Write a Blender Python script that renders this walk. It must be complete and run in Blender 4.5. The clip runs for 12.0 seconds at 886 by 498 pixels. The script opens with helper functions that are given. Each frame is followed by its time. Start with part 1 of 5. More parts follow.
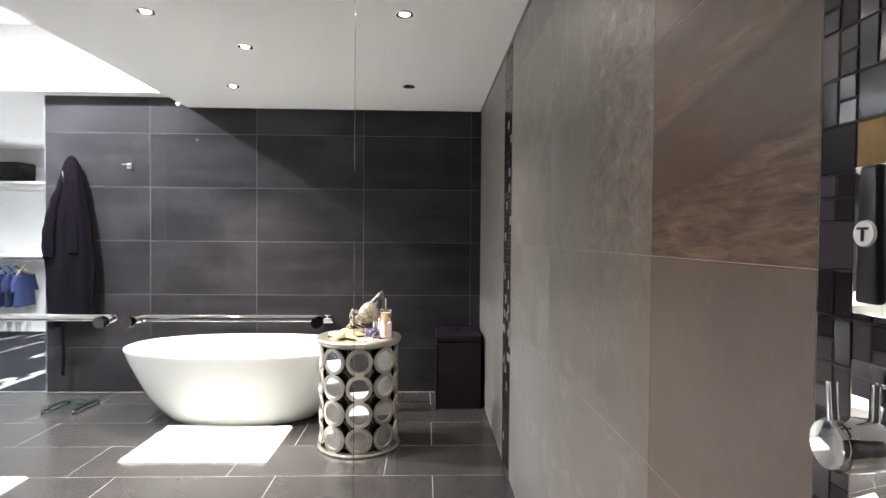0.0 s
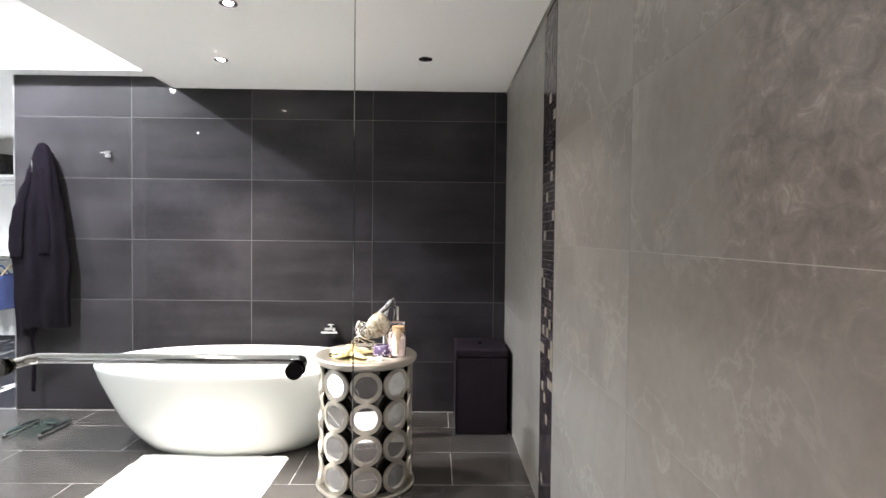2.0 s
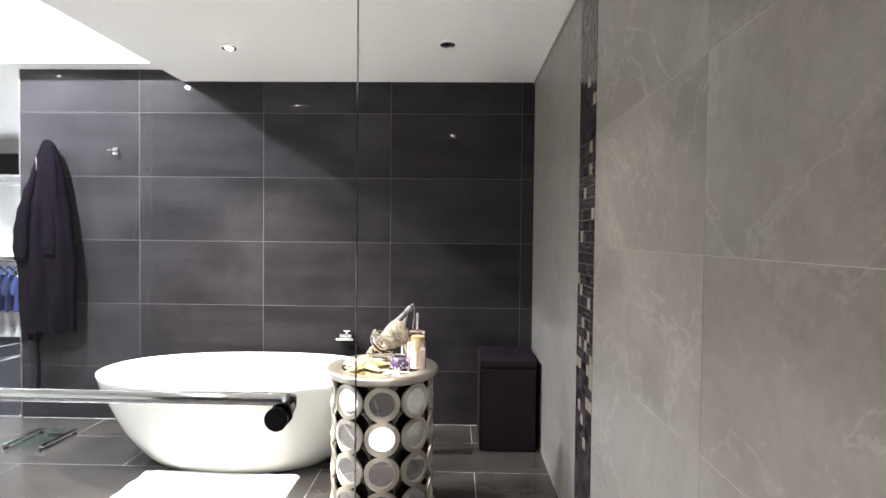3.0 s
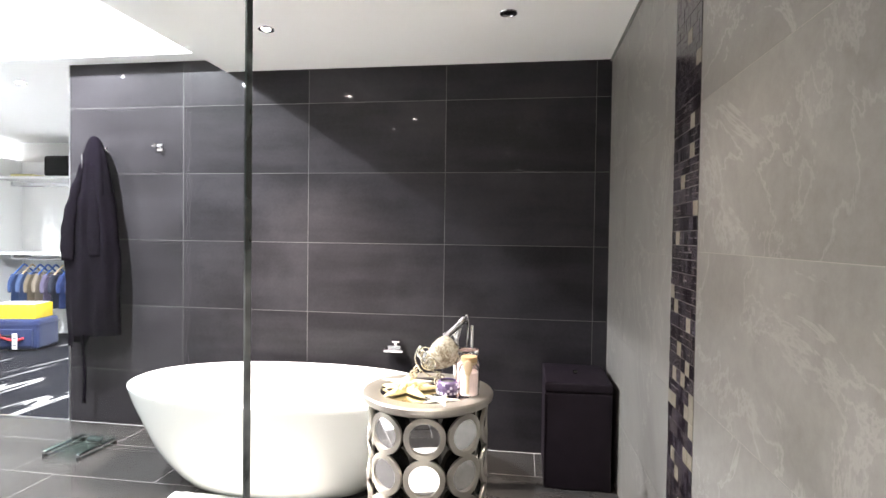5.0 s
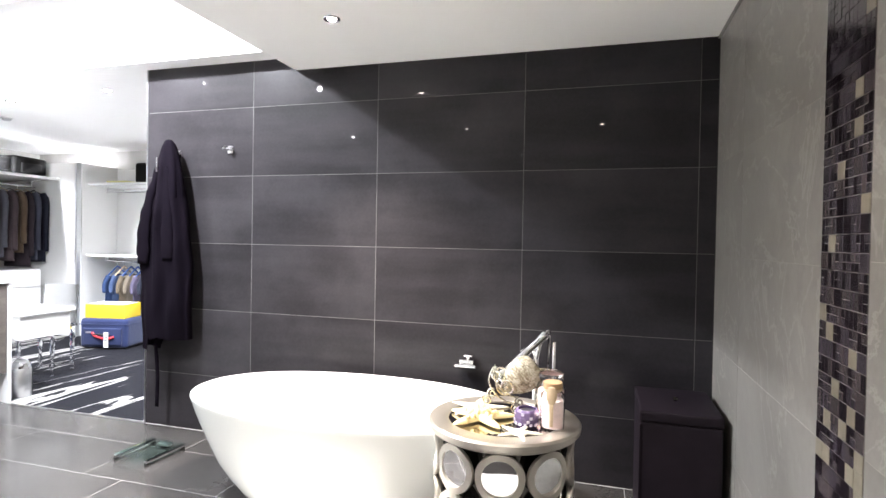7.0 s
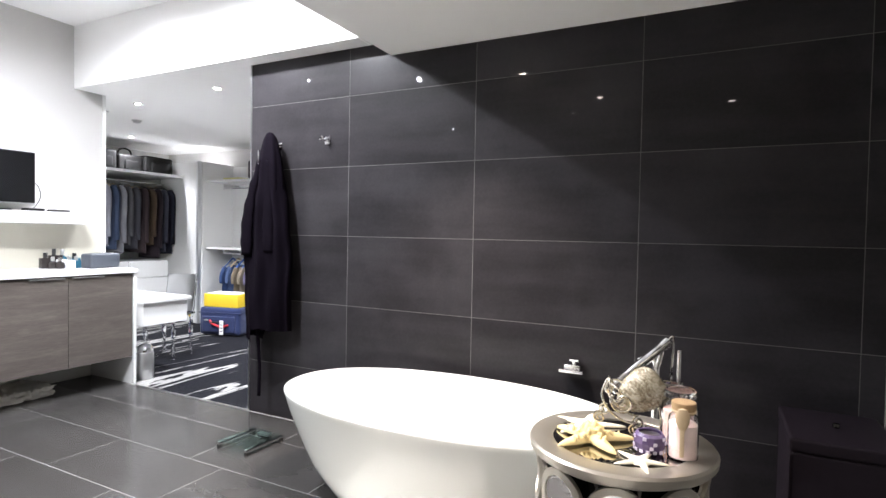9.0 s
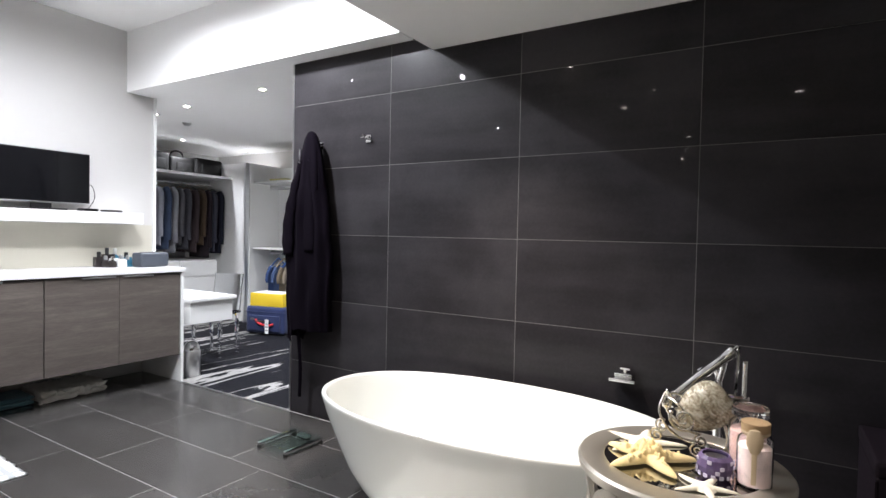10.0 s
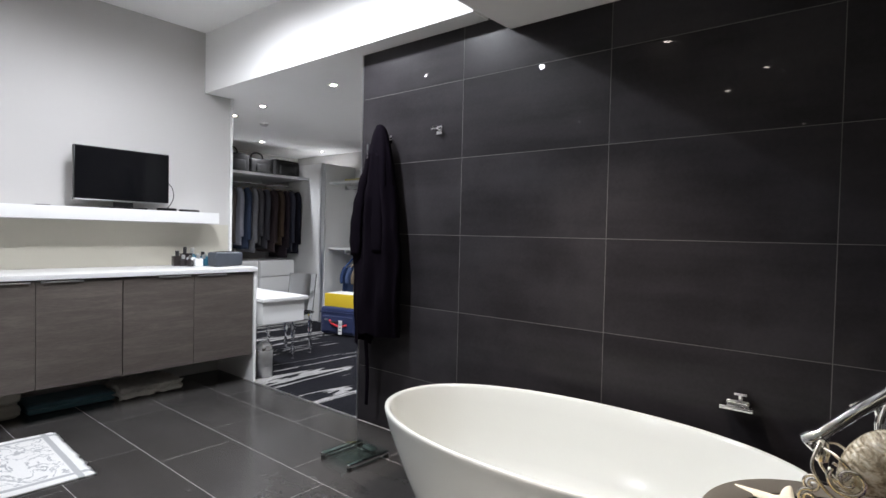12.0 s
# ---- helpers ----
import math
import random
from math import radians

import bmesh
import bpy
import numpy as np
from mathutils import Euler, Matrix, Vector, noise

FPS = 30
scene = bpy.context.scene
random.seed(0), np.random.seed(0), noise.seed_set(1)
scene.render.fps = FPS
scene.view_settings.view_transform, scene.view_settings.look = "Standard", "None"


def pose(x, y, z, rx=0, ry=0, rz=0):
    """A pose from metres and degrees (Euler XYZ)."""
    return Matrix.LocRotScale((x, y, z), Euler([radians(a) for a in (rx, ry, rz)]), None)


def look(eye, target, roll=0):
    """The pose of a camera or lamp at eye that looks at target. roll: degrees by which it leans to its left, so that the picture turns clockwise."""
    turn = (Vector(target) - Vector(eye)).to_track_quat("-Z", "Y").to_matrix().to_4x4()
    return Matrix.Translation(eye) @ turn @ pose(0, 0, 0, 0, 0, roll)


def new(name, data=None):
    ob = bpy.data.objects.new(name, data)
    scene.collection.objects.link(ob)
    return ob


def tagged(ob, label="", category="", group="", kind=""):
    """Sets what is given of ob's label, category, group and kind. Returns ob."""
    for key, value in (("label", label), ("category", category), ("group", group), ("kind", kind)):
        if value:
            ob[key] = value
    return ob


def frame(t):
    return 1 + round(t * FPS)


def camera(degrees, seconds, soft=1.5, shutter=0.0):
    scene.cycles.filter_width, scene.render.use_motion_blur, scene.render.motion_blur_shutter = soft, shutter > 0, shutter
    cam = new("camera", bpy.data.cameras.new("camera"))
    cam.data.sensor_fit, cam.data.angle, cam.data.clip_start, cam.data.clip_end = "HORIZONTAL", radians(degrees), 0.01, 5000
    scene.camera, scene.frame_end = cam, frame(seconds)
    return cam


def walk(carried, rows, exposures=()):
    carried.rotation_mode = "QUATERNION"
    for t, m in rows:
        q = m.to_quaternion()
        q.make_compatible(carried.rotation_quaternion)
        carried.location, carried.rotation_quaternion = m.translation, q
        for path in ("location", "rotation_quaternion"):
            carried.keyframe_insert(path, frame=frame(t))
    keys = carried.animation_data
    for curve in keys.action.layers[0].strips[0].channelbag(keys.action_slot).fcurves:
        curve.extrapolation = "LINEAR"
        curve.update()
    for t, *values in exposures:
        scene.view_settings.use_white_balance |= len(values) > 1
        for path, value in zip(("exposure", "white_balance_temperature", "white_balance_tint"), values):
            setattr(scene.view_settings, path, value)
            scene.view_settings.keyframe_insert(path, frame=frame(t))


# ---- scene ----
EXPOSURES = [(t, e, 6850, 16) for t, e in ((0.0, 0.86), (2.5, 1.05), (5.5, 1.26), (7.0, 1.16), (9.0, 0.4), (9.5, 0.1), (10.5, -0.34), (12.0, -0.78))]
cam = camera(78.5, 12.0)
# seconds, eye, yaw, pitch, lean
PATH = [
    (0.0, 0.134, 0.219, 1.369, -1.80, -1.24, 0.44),
    (0.5, 0.127, 0.367, 1.369, -1.81, -1.13, 0.49),
    (1.0, 0.116, 0.516, 1.370, -1.58, -1.26, 0.44),
    (1.5, 0.098, 0.665, 1.370, -1.30, -1.28, 0.49),
    (2.0, 0.077, 0.810, 1.370, -0.74, -1.41, 0.58),
    (2.5, 0.056, 0.950, 1.370, 0.14, -1.40, 0.57),
    (4.5, 0.088, 1.430, 1.369, 6.44, -1.15, 0.76),
    (5.0, 0.090, 1.525, 1.368, 8.40, -1.28, 0.78),
    (5.5, 0.085, 1.611, 1.367, 10.48, -1.21, 0.82),
    (6.0, 0.073, 1.687, 1.366, 12.15, -1.10, 0.89),
    (6.5, 0.037, 1.756, 1.365, 13.76, -1.03, 0.94),
    (7.0, 0.029, 1.819, 1.363, 16.25, -0.84, 1.02),
    (9.0, -0.050, 2.057, 1.342, 26.85, -1.52, 1.10),
    (9.5, -0.078, 2.105, 1.337, 29.13, -1.49, 1.20),
    (10.0, -0.094, 2.166, 1.334, 31.53, -1.49, 1.20),
    (10.5, -0.113, 2.235, 1.337, 33.86, -1.52, 1.20),
    (11.0, -0.145, 2.289, 1.331, 35.90, -1.55, 1.20),
    (11.5, -0.202, 2.353, 1.325, 37.67, -1.55, 1.30),
    (12.0, -0.253, 2.425, 1.319, 39.62, -1.49, 1.30),
]
walk(cam, [(t, pose(x, y, z, 0, 0, yaw) @ pose(0, 0, 0, 90 + pitch, 0, 0) @ pose(0, 0, 0, 0, 0, lean)) for t, x, y, z, yaw, pitch, lean in PATH],
     EXPOSURES)

# ---- world, daylight, lamps ----
world = bpy.data.worlds.new("world")
scene.world = world
world.use_nodes = True
wn = world.node_tree.nodes
sky = wn.new("ShaderNodeTexSky")
sky.sky_type, sky.sun_disc = "NISHITA", False
sky.sun_elevation, sky.sun_rotation = radians(35), radians(120)
world.node_tree.links.new(sky.outputs["Color"], wn["Background"].inputs["Color"])
wn["Background"].inputs["Strength"].default_value = 0.08
scene.view_settings.exposure = 0.0


def spot_lamp(name, place, watts, colour, angle=110, blend=0.6, radius=0.03):
    data = bpy.data.lights.new(name, "SPOT")
    data.energy, data.color, data.spot_size, data.spot_blend, data.shadow_soft_size = watts, colour, radians(angle), blend, radius
    ob = new(name, data)
    ob.matrix_world = look(place, (place[0], place[1] + 0.0001, place[2] - 1))
    return ob


WARM, COOL = (1.0, 0.935, 0.86), (0.82, 0.91, 1.0)
# the last two are unseen, added for bounce light onto the low ceiling
LOW_SPOTS = [(-1.26, 2.97), (0.02, 2.94), (-0.93, 3.45), (-1.3, 4.3), (-0.12, 1.3), (-0.95, 1.3), (0.0, -0.45), (-1.26, -0.45)]
LOW_WATTS = [120, 32, 190, 230, 30, 42, 120, 150]
# (-3.1, 2.6) is no known lamp, added to brighten the floor and cupboards
HIGH_SPOTS = [(-3.8, 4.02), (-2.9, 3.9), (-4.3, 3.05), (-3.1, 2.6), (-4.0, -0.15)]
HIGH_WATTS = [150, 330, 28, 125, 80]
# the last two hide behind wall_north, added to brighten the dressing room
CLOSET_SPOTS = [(-5.13, 5.45), (-3.92, 5.36), (-7.06, 6.64), (-7.08, 7.69), (-5.78, 5.51), (-4.0, 6.8), (-4.5, 7.25)]
Z_LOW, Z_CLOSET, Z_HIGH = 2.475, 2.56, 3.1
for (x, y), watts in zip(LOW_SPOTS, LOW_WATTS):
    spot_lamp("downlight_lamp", (x, y, Z_LOW - 0.02), watts, WARM, 94 if y > 4 else 98 if y < 2 or x > -0.5 else 68, 1.0)
for (x, y), watts in zip(HIGH_SPOTS, HIGH_WATTS):
    spot_lamp("downlight_lamp", (x, y, Z_HIGH - 0.02), watts, COOL, 172, 0.7, 0.028 if watts > 100 else 0.013)
for x, y in CLOSET_SPOTS:
    spot_lamp("downlight_lamp", (x, y, Z_CLOSET - 0.02), 135, COOL, 132, 0.9)

# ---- materials ----
class Nodes:
    """A small writer of node materials."""

    def __init__(self, name):
        self.m = bpy.data.materials.new(name)
        self.m.use_nodes = True
        self.t = self.m.node_tree
        self.b = self.t.nodes["Principled BSDF"]

    def add(self, kind, **values):
        n = self.t.nodes.new(kind)
        for k, v in values.items():
            n.inputs[k].default_value = v
        return n

    def link(self, a, b):
        self.t.links.new(a, b)

    def coords(self, scale=(1, 1, 1), shuffle=True, world=False):
        """Object coordinates, moved by a chance amount for each object."""
        mp = self.add("ShaderNodeMapping")
        mp.inputs["Scale"].default_value = scale
        if world:
            self.link(self.add("ShaderNodeNewGeometry").outputs["Position"], mp.inputs["Vector"])
        else:
            self.link(self.add("ShaderNodeTexCoord").outputs["Object"], mp.inputs["Vector"])
        if shuffle:
            info = self.add("ShaderNodeObjectInfo")
            mul = self.t.nodes.new("ShaderNodeMath")
            mul.operation = "MULTIPLY"
            mul.inputs[1].default_value = 40.0
            self.link(info.outputs["Random"], mul.inputs[0])
            self.link(mul.outputs[0], mp.inputs["Location"])
        return mp.outputs["Vector"]

    def noise(self, vec, scale, detail=4.0, rough=0.55, distort=0.0):
        n = self.add("ShaderNodeTexNoise", Scale=scale, Detail=detail, Roughness=rough, Distortion=distort)
        self.link(vec, n.inputs["Vector"])
        return n.outputs["Fac"]

    def ramp(self, fac, stops):
        n = self.t.nodes.new("ShaderNodeValToRGB")
        e = n.color_ramp.elements
        while len(e) < len(stops):
            e.new(0.5)
        for el, (p, c) in zip(e, stops):
            el.position, el.color = p, (*c, 1) if len(c) == 3 else c
        self.link(fac, n.inputs["Fac"])
        return n.outputs["Color"]

    def mix(self, fac, a, b, mode="MIX"):
        n = self.t.nodes.new("ShaderNodeMix")
        n.data_type, n.blend_type = "RGBA", mode
        for sock, v in ((n.inputs[0], fac), (n.inputs[6], a), (n.inputs[7], b)):
            if isinstance(v, bpy.types.NodeSocket):
                self.link(v, sock)
            elif isinstance(v, tuple):
                sock.default_value = (*v, 1)
            else:
                sock.default_value = v
        return n.outputs[2]

    def bump(self, height, strength, distance=0.01):
        n = self.add("ShaderNodeBump", Strength=strength, Distance=distance)
        self.link(height, n.inputs["Height"])
        self.link(n.outputs["Normal"], self.b.inputs["Normal"])

    def set(self, **v):
        for k, x in v.items():
            s = self.b.inputs[k.replace("_", " ")]
            if isinstance(x, bpy.types.NodeSocket):
                self.link(x, s)
            elif isinstance(x, tuple):
                s.default_value = (*x, 1)
            else:
                s.default_value = x
        return self.m

    def span(self, fac, lo, hi):
        n = self.add("ShaderNodeMapRange")
        self.link(fac, n.inputs["Value"])
        n.inputs["To Min"].default_value, n.inputs["To Max"].default_value = lo, hi
        return n.outputs["Result"]


def plain(name, colour, rough=0.5, metal=0.0, vary=0.12, scale=14.0, bump=0.05, spec=0.5, world=False):
    """Colour with cloudy and fine variation, and a fine relief."""
    n = Nodes(name)
    v = n.coords(world=world)
    big, fine = n.noise(v, scale * 0.25), n.noise(v, scale * 8, 3)
    dark = tuple(c * (1 - vary) for c in colour)
    lite = tuple(min(1, c * (1 + vary)) for c in colour)
    c = n.mix(big, dark, lite)
    n.set(Base_Color=c, Metallic=metal, Roughness=n.span(fine, max(0.02, rough * 0.85), min(1, rough * 1.15)), Specular_IOR_Level=spec)
    if bump:
        n.bump(fine, bump, 0.002)
    return n.m


def tile_material(name, dark, mid, lite, rough, coat=0.1, spec=0.5, streak=(1.0, 5.0, 7.0)):
    """Polished porcelain with cloudy drifts and faint long streaks, each tile its own cut."""
    n = Nodes(name)
    v = n.coords()
    vs = n.coords(streak)
    cloud = n.noise(v, 1.6, 6, 0.55)
    drift = n.noise(vs, 1.0, 5, 0.5)
    c = n.ramp(cloud, [(0.22, dark), (0.5, mid), (0.95, lite)])
    c = n.mix(n.ramp(drift, [(0.4, (0, 0, 0)), (0.75, (0.36, 0.36, 0.36))]), c, lite)
    fine = n.noise(v, 60, 3)
    c = n.mix(0.09, c, n.ramp(fine, [(0.3, dark), (0.7, lite)]))
    n.set(Base_Color=c, Roughness=n.span(drift, rough * 0.9, rough * 1.2), Coat_Weight=coat, Coat_Roughness=0.01, Specular_IOR_Level=spec)
    return n.m


def stone_material(name):
    """Grey-beige stone with pale wandering veins, pocked cloudy drifts and long brown seams."""
    n = Nodes(name)
    v = n.coords((1, 1, 1), world=True, shuffle=True)
    cloud = n.noise(v, 1.1, 8, 0.62, 1.0)
    base = n.ramp(cloud, [(0.28, (0.15, 0.138, 0.122)), (0.5, (0.215, 0.203, 0.182)), (0.72, (0.29, 0.277, 0.252))])
    fine = n.noise(v, 26, 8, 0.7)
    base = n.mix(0.38, base, n.ramp(fine, [(0.32, (0.14, 0.13, 0.115)), (0.68, (0.29, 0.277, 0.252))]))
    warp = n.noise(v, 1.9, 7, 0.62, 0.7)
    vein = n.ramp(warp, [(0.484, (0, 0, 0)), (0.498, (1, 1, 1)), (0.502, (1, 1, 1)), (0.512, (0, 0, 0))])
    soft = n.noise(v, 3.0, 4)
    veil = n.mix(soft, (0, 0, 0), vein)
    base = n.mix(n.span(veil, 0.0, 0.7), base, (0.42, 0.4, 0.365))
    warp2 = n.noise(v, 0.7, 7, 0.6, 0.8)
    broad = n.ramp(warp2, [(0.42, (0, 0, 0)), (0.5, (1, 1, 1)), (0.53, (0.2, 0.2, 0.2)), (0.6, (0, 0, 0))])
    base = n.mix(n.span(broad, 0.0, 0.16), base, (0.42, 0.405, 0.375))
    # brown seamed stretch at the shower end of the wall
    pos = n.add("ShaderNodeSeparateXYZ")
    n.link(n.add("ShaderNodeNewGeometry").outputs["Position"], pos.inputs["Vector"])

    def reach(axis, a, b):
        m = n.add("ShaderNodeMapRange")
        n.link(pos.outputs[axis], m.inputs["Value"])
        m.inputs["From Min"].default_value, m.inputs["From Max"].default_value = a, b
        return m.outputs["Result"]

    def levels(scale, size, detail, rough):
        mp = n.add("ShaderNodeMapping")
        mp.inputs["Scale"].default_value = scale
        n.link(n.add("ShaderNodeNewGeometry").outputs["Position"], mp.inputs["Vector"])
        return n.noise(mp.outputs["Vector"], size, detail, rough, 0.6)

    def add(a, b, factor):
        """a plus factor times b."""
        m = n.t.nodes.new("ShaderNodeMath")
        m.operation = "MULTIPLY_ADD"
        n.link(b, m.inputs[0])
        m.inputs[1].default_value = factor
        n.link(a, m.inputs[2])
        return m.outputs[0]

    def times(a, b):
        m = n.t.nodes.new("ShaderNodeMath")
        m.operation = "MULTIPLY"
        n.link(a, m.inputs[0])
        n.link(b, m.inputs[1])
        return m.outputs[0]

    # bedding that climbs gently towards the shower: a fibrous foot, a smooth dark bed, pale streaks over it
    wave = levels((1, 1.2, 3.0), 2.2, 5, 0.55)
    rise = add(add(pos.outputs["Z"], pos.outputs["Y"], 0.2), wave, 0.09)
    bed = n.add("ShaderNodeMapRange")
    n.link(rise, bed.inputs["Value"])
    bed.inputs["From Min"].default_value, bed.inputs["From Max"].default_value = 1.62, 2.22
    smooth = n.ramp(bed.outputs["Result"], [(0.0, (0.105, 0.077, 0.061)), (0.2, (0.115, 0.085, 0.067)), (0.22, (0.05, 0.036, 0.029)), (0.25, (0.082, 0.059, 0.047)), (0.43, (0.089, 0.065, 0.052)),
                                            (0.46, (0.055, 0.04, 0.032)), (0.49, (0.155, 0.122, 0.098)), (0.56, (0.12, 0.092, 0.074)), (0.7, (0.098, 0.074, 0.059)), (0.85, (0.13, 0.1, 0.08))])
    fibre = levels((1, 2.0, 13), 5.0, 8, 0.68)
    threads = n.ramp(fibre, [(0.34, (0.045, 0.032, 0.025)), (0.47, (0.105, 0.079, 0.062)), (0.56, (0.15, 0.117, 0.093)), (0.66, (0.23, 0.185, 0.15))])
    where = n.ramp(bed.outputs["Result"], [(0.0, (1, 1, 1)), (0.2, (0.9, 0.9, 0.9)), (0.23, (0.1, 0.1, 0.1)), (0.45, (0.12, 0.12, 0.12)), (0.5, (0.5, 0.5, 0.5)), (0.6, (0.2, 0.2, 0.2))])
    bands = n.mix(0.28, n.mix(where, smooth, threads), (0.03, 0.02, 0.015))
    flat = n.ramp(cloud, [(0.3, (0.112, 0.081, 0.062)), (0.7, (0.165, 0.125, 0.099))])
    bands = n.mix(1.0, bands, (1.18, 0.98, 0.84), "MULTIPLY")
    flat = n.mix(0.25, flat, n.ramp(fine, [(0.35, (0.075, 0.058, 0.047)), (0.7, (0.18, 0.147, 0.124))]))
    brown = n.mix(reach("Z", 1.329, 1.331), flat, bands)
    drift = times(reach("Y", 2.5, 1.36), n.span(n.noise(v, 1.8, 5), 0.3, 1.2))
    base = n.mix(n.span(drift, 0.0, 0.8), base, flat)
    # pitted, crumbly stretch beside the brown one, with a ragged edge
    edge = add(pos.outputs["Y"], n.noise(v, 1.3, 6, 0.65), 0.9)
    ragged = n.add("ShaderNodeMapRange")
    n.link(edge, ragged.inputs["Value"])
    ragged.inputs["From Min"].default_value, ragged.inputs["From Max"].default_value = 2.28, 2.16
    crumb = n.ramp(levels((1, 1, 1.3), 17, 7, 0.72), [(0.36, (0.075, 0.058, 0.047)), (0.48, (0.145, 0.118, 0.099)), (0.58, (0.2, 0.168, 0.143)), (0.7, (0.36, 0.32, 0.28))])
    pits = times(ragged.outputs["Result"], reach("Z", 1.1, 1.45))
    base = n.mix(n.span(pits, 0.0, 0.72), base, crumb)
    base = n.mix(reach("Y", 1.361, 1.359), base, brown)
    n.set(Base_Color=base, Roughness=n.span(fine, 0.28, 0.45))
    n.bump(fine, 0.22, 0.002)
    return n.m


def shell_material(name):
    """Glossy cream shell mottled with brown."""
    n = Nodes(name)
    v = n.coords()
    spots = n.noise(v, 55, 5, 0.65, 0.8)
    c = n.ramp(spots, [(0.34, (0.1, 0.075, 0.045)), (0.47, (0.3, 0.26, 0.18)), (0.56, (0.5, 0.47, 0.37)), (0.7, (0.62, 0.6, 0.52))])
    drift = n.noise(v, 12, 3)
    c = n.mix(n.span(drift, 0.0, 0.5), c, (0.34, 0.31, 0.24))
    n.set(Base_Color=c, Roughness=0.22, Metallic=0.1, Coat_Weight=0.5, Coat_Roughness=0.08)
    n.bump(spots, 0.5, 0.004)
    return n.m


def wood_material(name):
    """Grey-brown veneer, the grain lying level."""
    n = Nodes(name)
    v = n.coords((1, 1.0, 9))
    g = n.noise(v, 2.0, 9, 0.68, 0.7)
    v2 = n.coords((1, 6, 60))
    f = n.noise(v2, 4.0, 5, 0.6)
    blot = n.noise(n.coords((1, 1.6, 4)), 2.6, 5)
    c = n.ramp(g, [(0.25, (0.065, 0.052, 0.046)), (0.5, (0.14, 0.116, 0.103)), (0.75, (0.27, 0.233, 0.21))])
    c = n.mix(0.35, c, n.ramp(f, [(0.3, (0.04, 0.032, 0.027)), (0.7, (0.2, 0.172, 0.152))]))
    c = n.mix(n.span(blot, 0.1, 0.85), c, (0.075, 0.062, 0.055))
    n.set(Base_Color=c, Roughness=0.5)
    n.bump(g, 0.12, 0.002)
    return n.m


def carpet_material(name):
    """Black pile with ragged pale stripes, like a zebra hide."""
    n = Nodes(name)
    mp = n.add("ShaderNodeMapping")
    mp.inputs["Rotation"].default_value, mp.inputs["Scale"].default_value = (0, 0, radians(-10)), (2.9, 0.42, 1)
    n.link(n.add("ShaderNodeNewGeometry").outputs["Position"], mp.inputs["Vector"])
    a = n.noise(mp.outputs["Vector"], 1.05, 5, 0.6, 1.1)
    stripe = n.ramp(a, [(0.54, (0, 0, 0)), (0.55, (1, 1, 1)), (0.615, (1, 1, 1)), (0.625, (0, 0, 0))])
    v = n.coords()
    pile = n.noise(v, 240, 3)
    black = n.ramp(pile, [(0.3, (0.004, 0.004, 0.006)), (0.7, (0.015, 0.015, 0.019))])
    pale = n.ramp(pile, [(0.3, (0.24, 0.235, 0.23)), (0.7, (0.42, 0.41, 0.4))])
    n.set(Base_Color=n.mix(stripe, black, pale), Roughness=0.95, Specular_IOR_Level=0.1)
    n.bump(pile, 0.6, 0.006)
    return n.m


def rug_material(name):
    """White woven mat with a grey scrolling damask pattern inside a plain border line."""
    n = Nodes(name)
    v = n.coords(shuffle=False)
    w = n.noise(v, 7, 4, 0.6, 1.6)
    scroll = n.ramp(w, [(0.5, (0, 0, 0)), (0.51, (1, 1, 1)), (0.55, (1, 1, 1)), (0.56, (0, 0, 0))])
    axes = n.add("ShaderNodeSeparateXYZ")
    n.link(v, axes.inputs["Vector"])
    lines = (0.0, 0.0, 0.0)
    for axis, at in (("X", 0.36), ("Y", 0.575)):
        size = n.t.nodes.new("ShaderNodeMath")
        size.operation = "ABSOLUTE"
        n.link(axes.outputs[axis], size.inputs[0])
        line = n.ramp(size.outputs[0], [(at - 0.018, (0, 0, 0)), (at - 0.016, (1, 1, 1)), (at + 0.012, (1, 1, 1)), (at + 0.014, (0, 0, 0))])
        lines = n.mix(1.0, lines, line, "LIGHTEN")
        clear = n.ramp(size.outputs[0], [(at - 0.03, (1, 1, 1)), (at - 0.025, (0, 0, 0))])
        scroll = n.mix(1.0, scroll, clear, "MULTIPLY")
    scroll = n.mix(1.0, scroll, lines, "LIGHTEN")
    pile = n.noise(v, 300, 3)
    white = n.ramp(pile, [(0.3, (0.74, 0.74, 0.73)), (0.7, (0.88, 0.88, 0.87))])
    n.set(Base_Color=n.mix(scroll, white, (0.46, 0.47, 0.48)), Roughness=0.95, Specular_IOR_Level=0.1)
    n.bump(pile, 0.5, 0.005)
    return n.m


def glass_material(name, tint=(1, 1, 1), rough=0.0, ior=1.45):
    n = Nodes(name)
    return n.set(Base_Color=tint, Roughness=rough, IOR=ior, Transmission_Weight=1.0)


def pane_material(name, tint):
    """Thin flat glass: clear, with a mirror gloss that grows at a slant."""
    n = Nodes(name)
    clear, gloss, mixer, fres = (n.t.nodes.new("ShaderNode" + k) for k in ("BsdfTransparent", "BsdfGlossy", "MixShader", "LayerWeight"))
    clear.inputs["Color"].default_value = (*tint, 1)
    gloss.inputs["Roughness"].default_value = 0.0
    fres.inputs["Blend"].default_value = 0.02
    n.link(fres.outputs["Facing"], mixer.inputs[0])
    n.link(clear.outputs[0], mixer.inputs[1])
    n.link(gloss.outputs[0], mixer.inputs[2])
    n.link(mixer.outputs[0], n.t.nodes["Material Output"].inputs["Surface"])
    return n.m


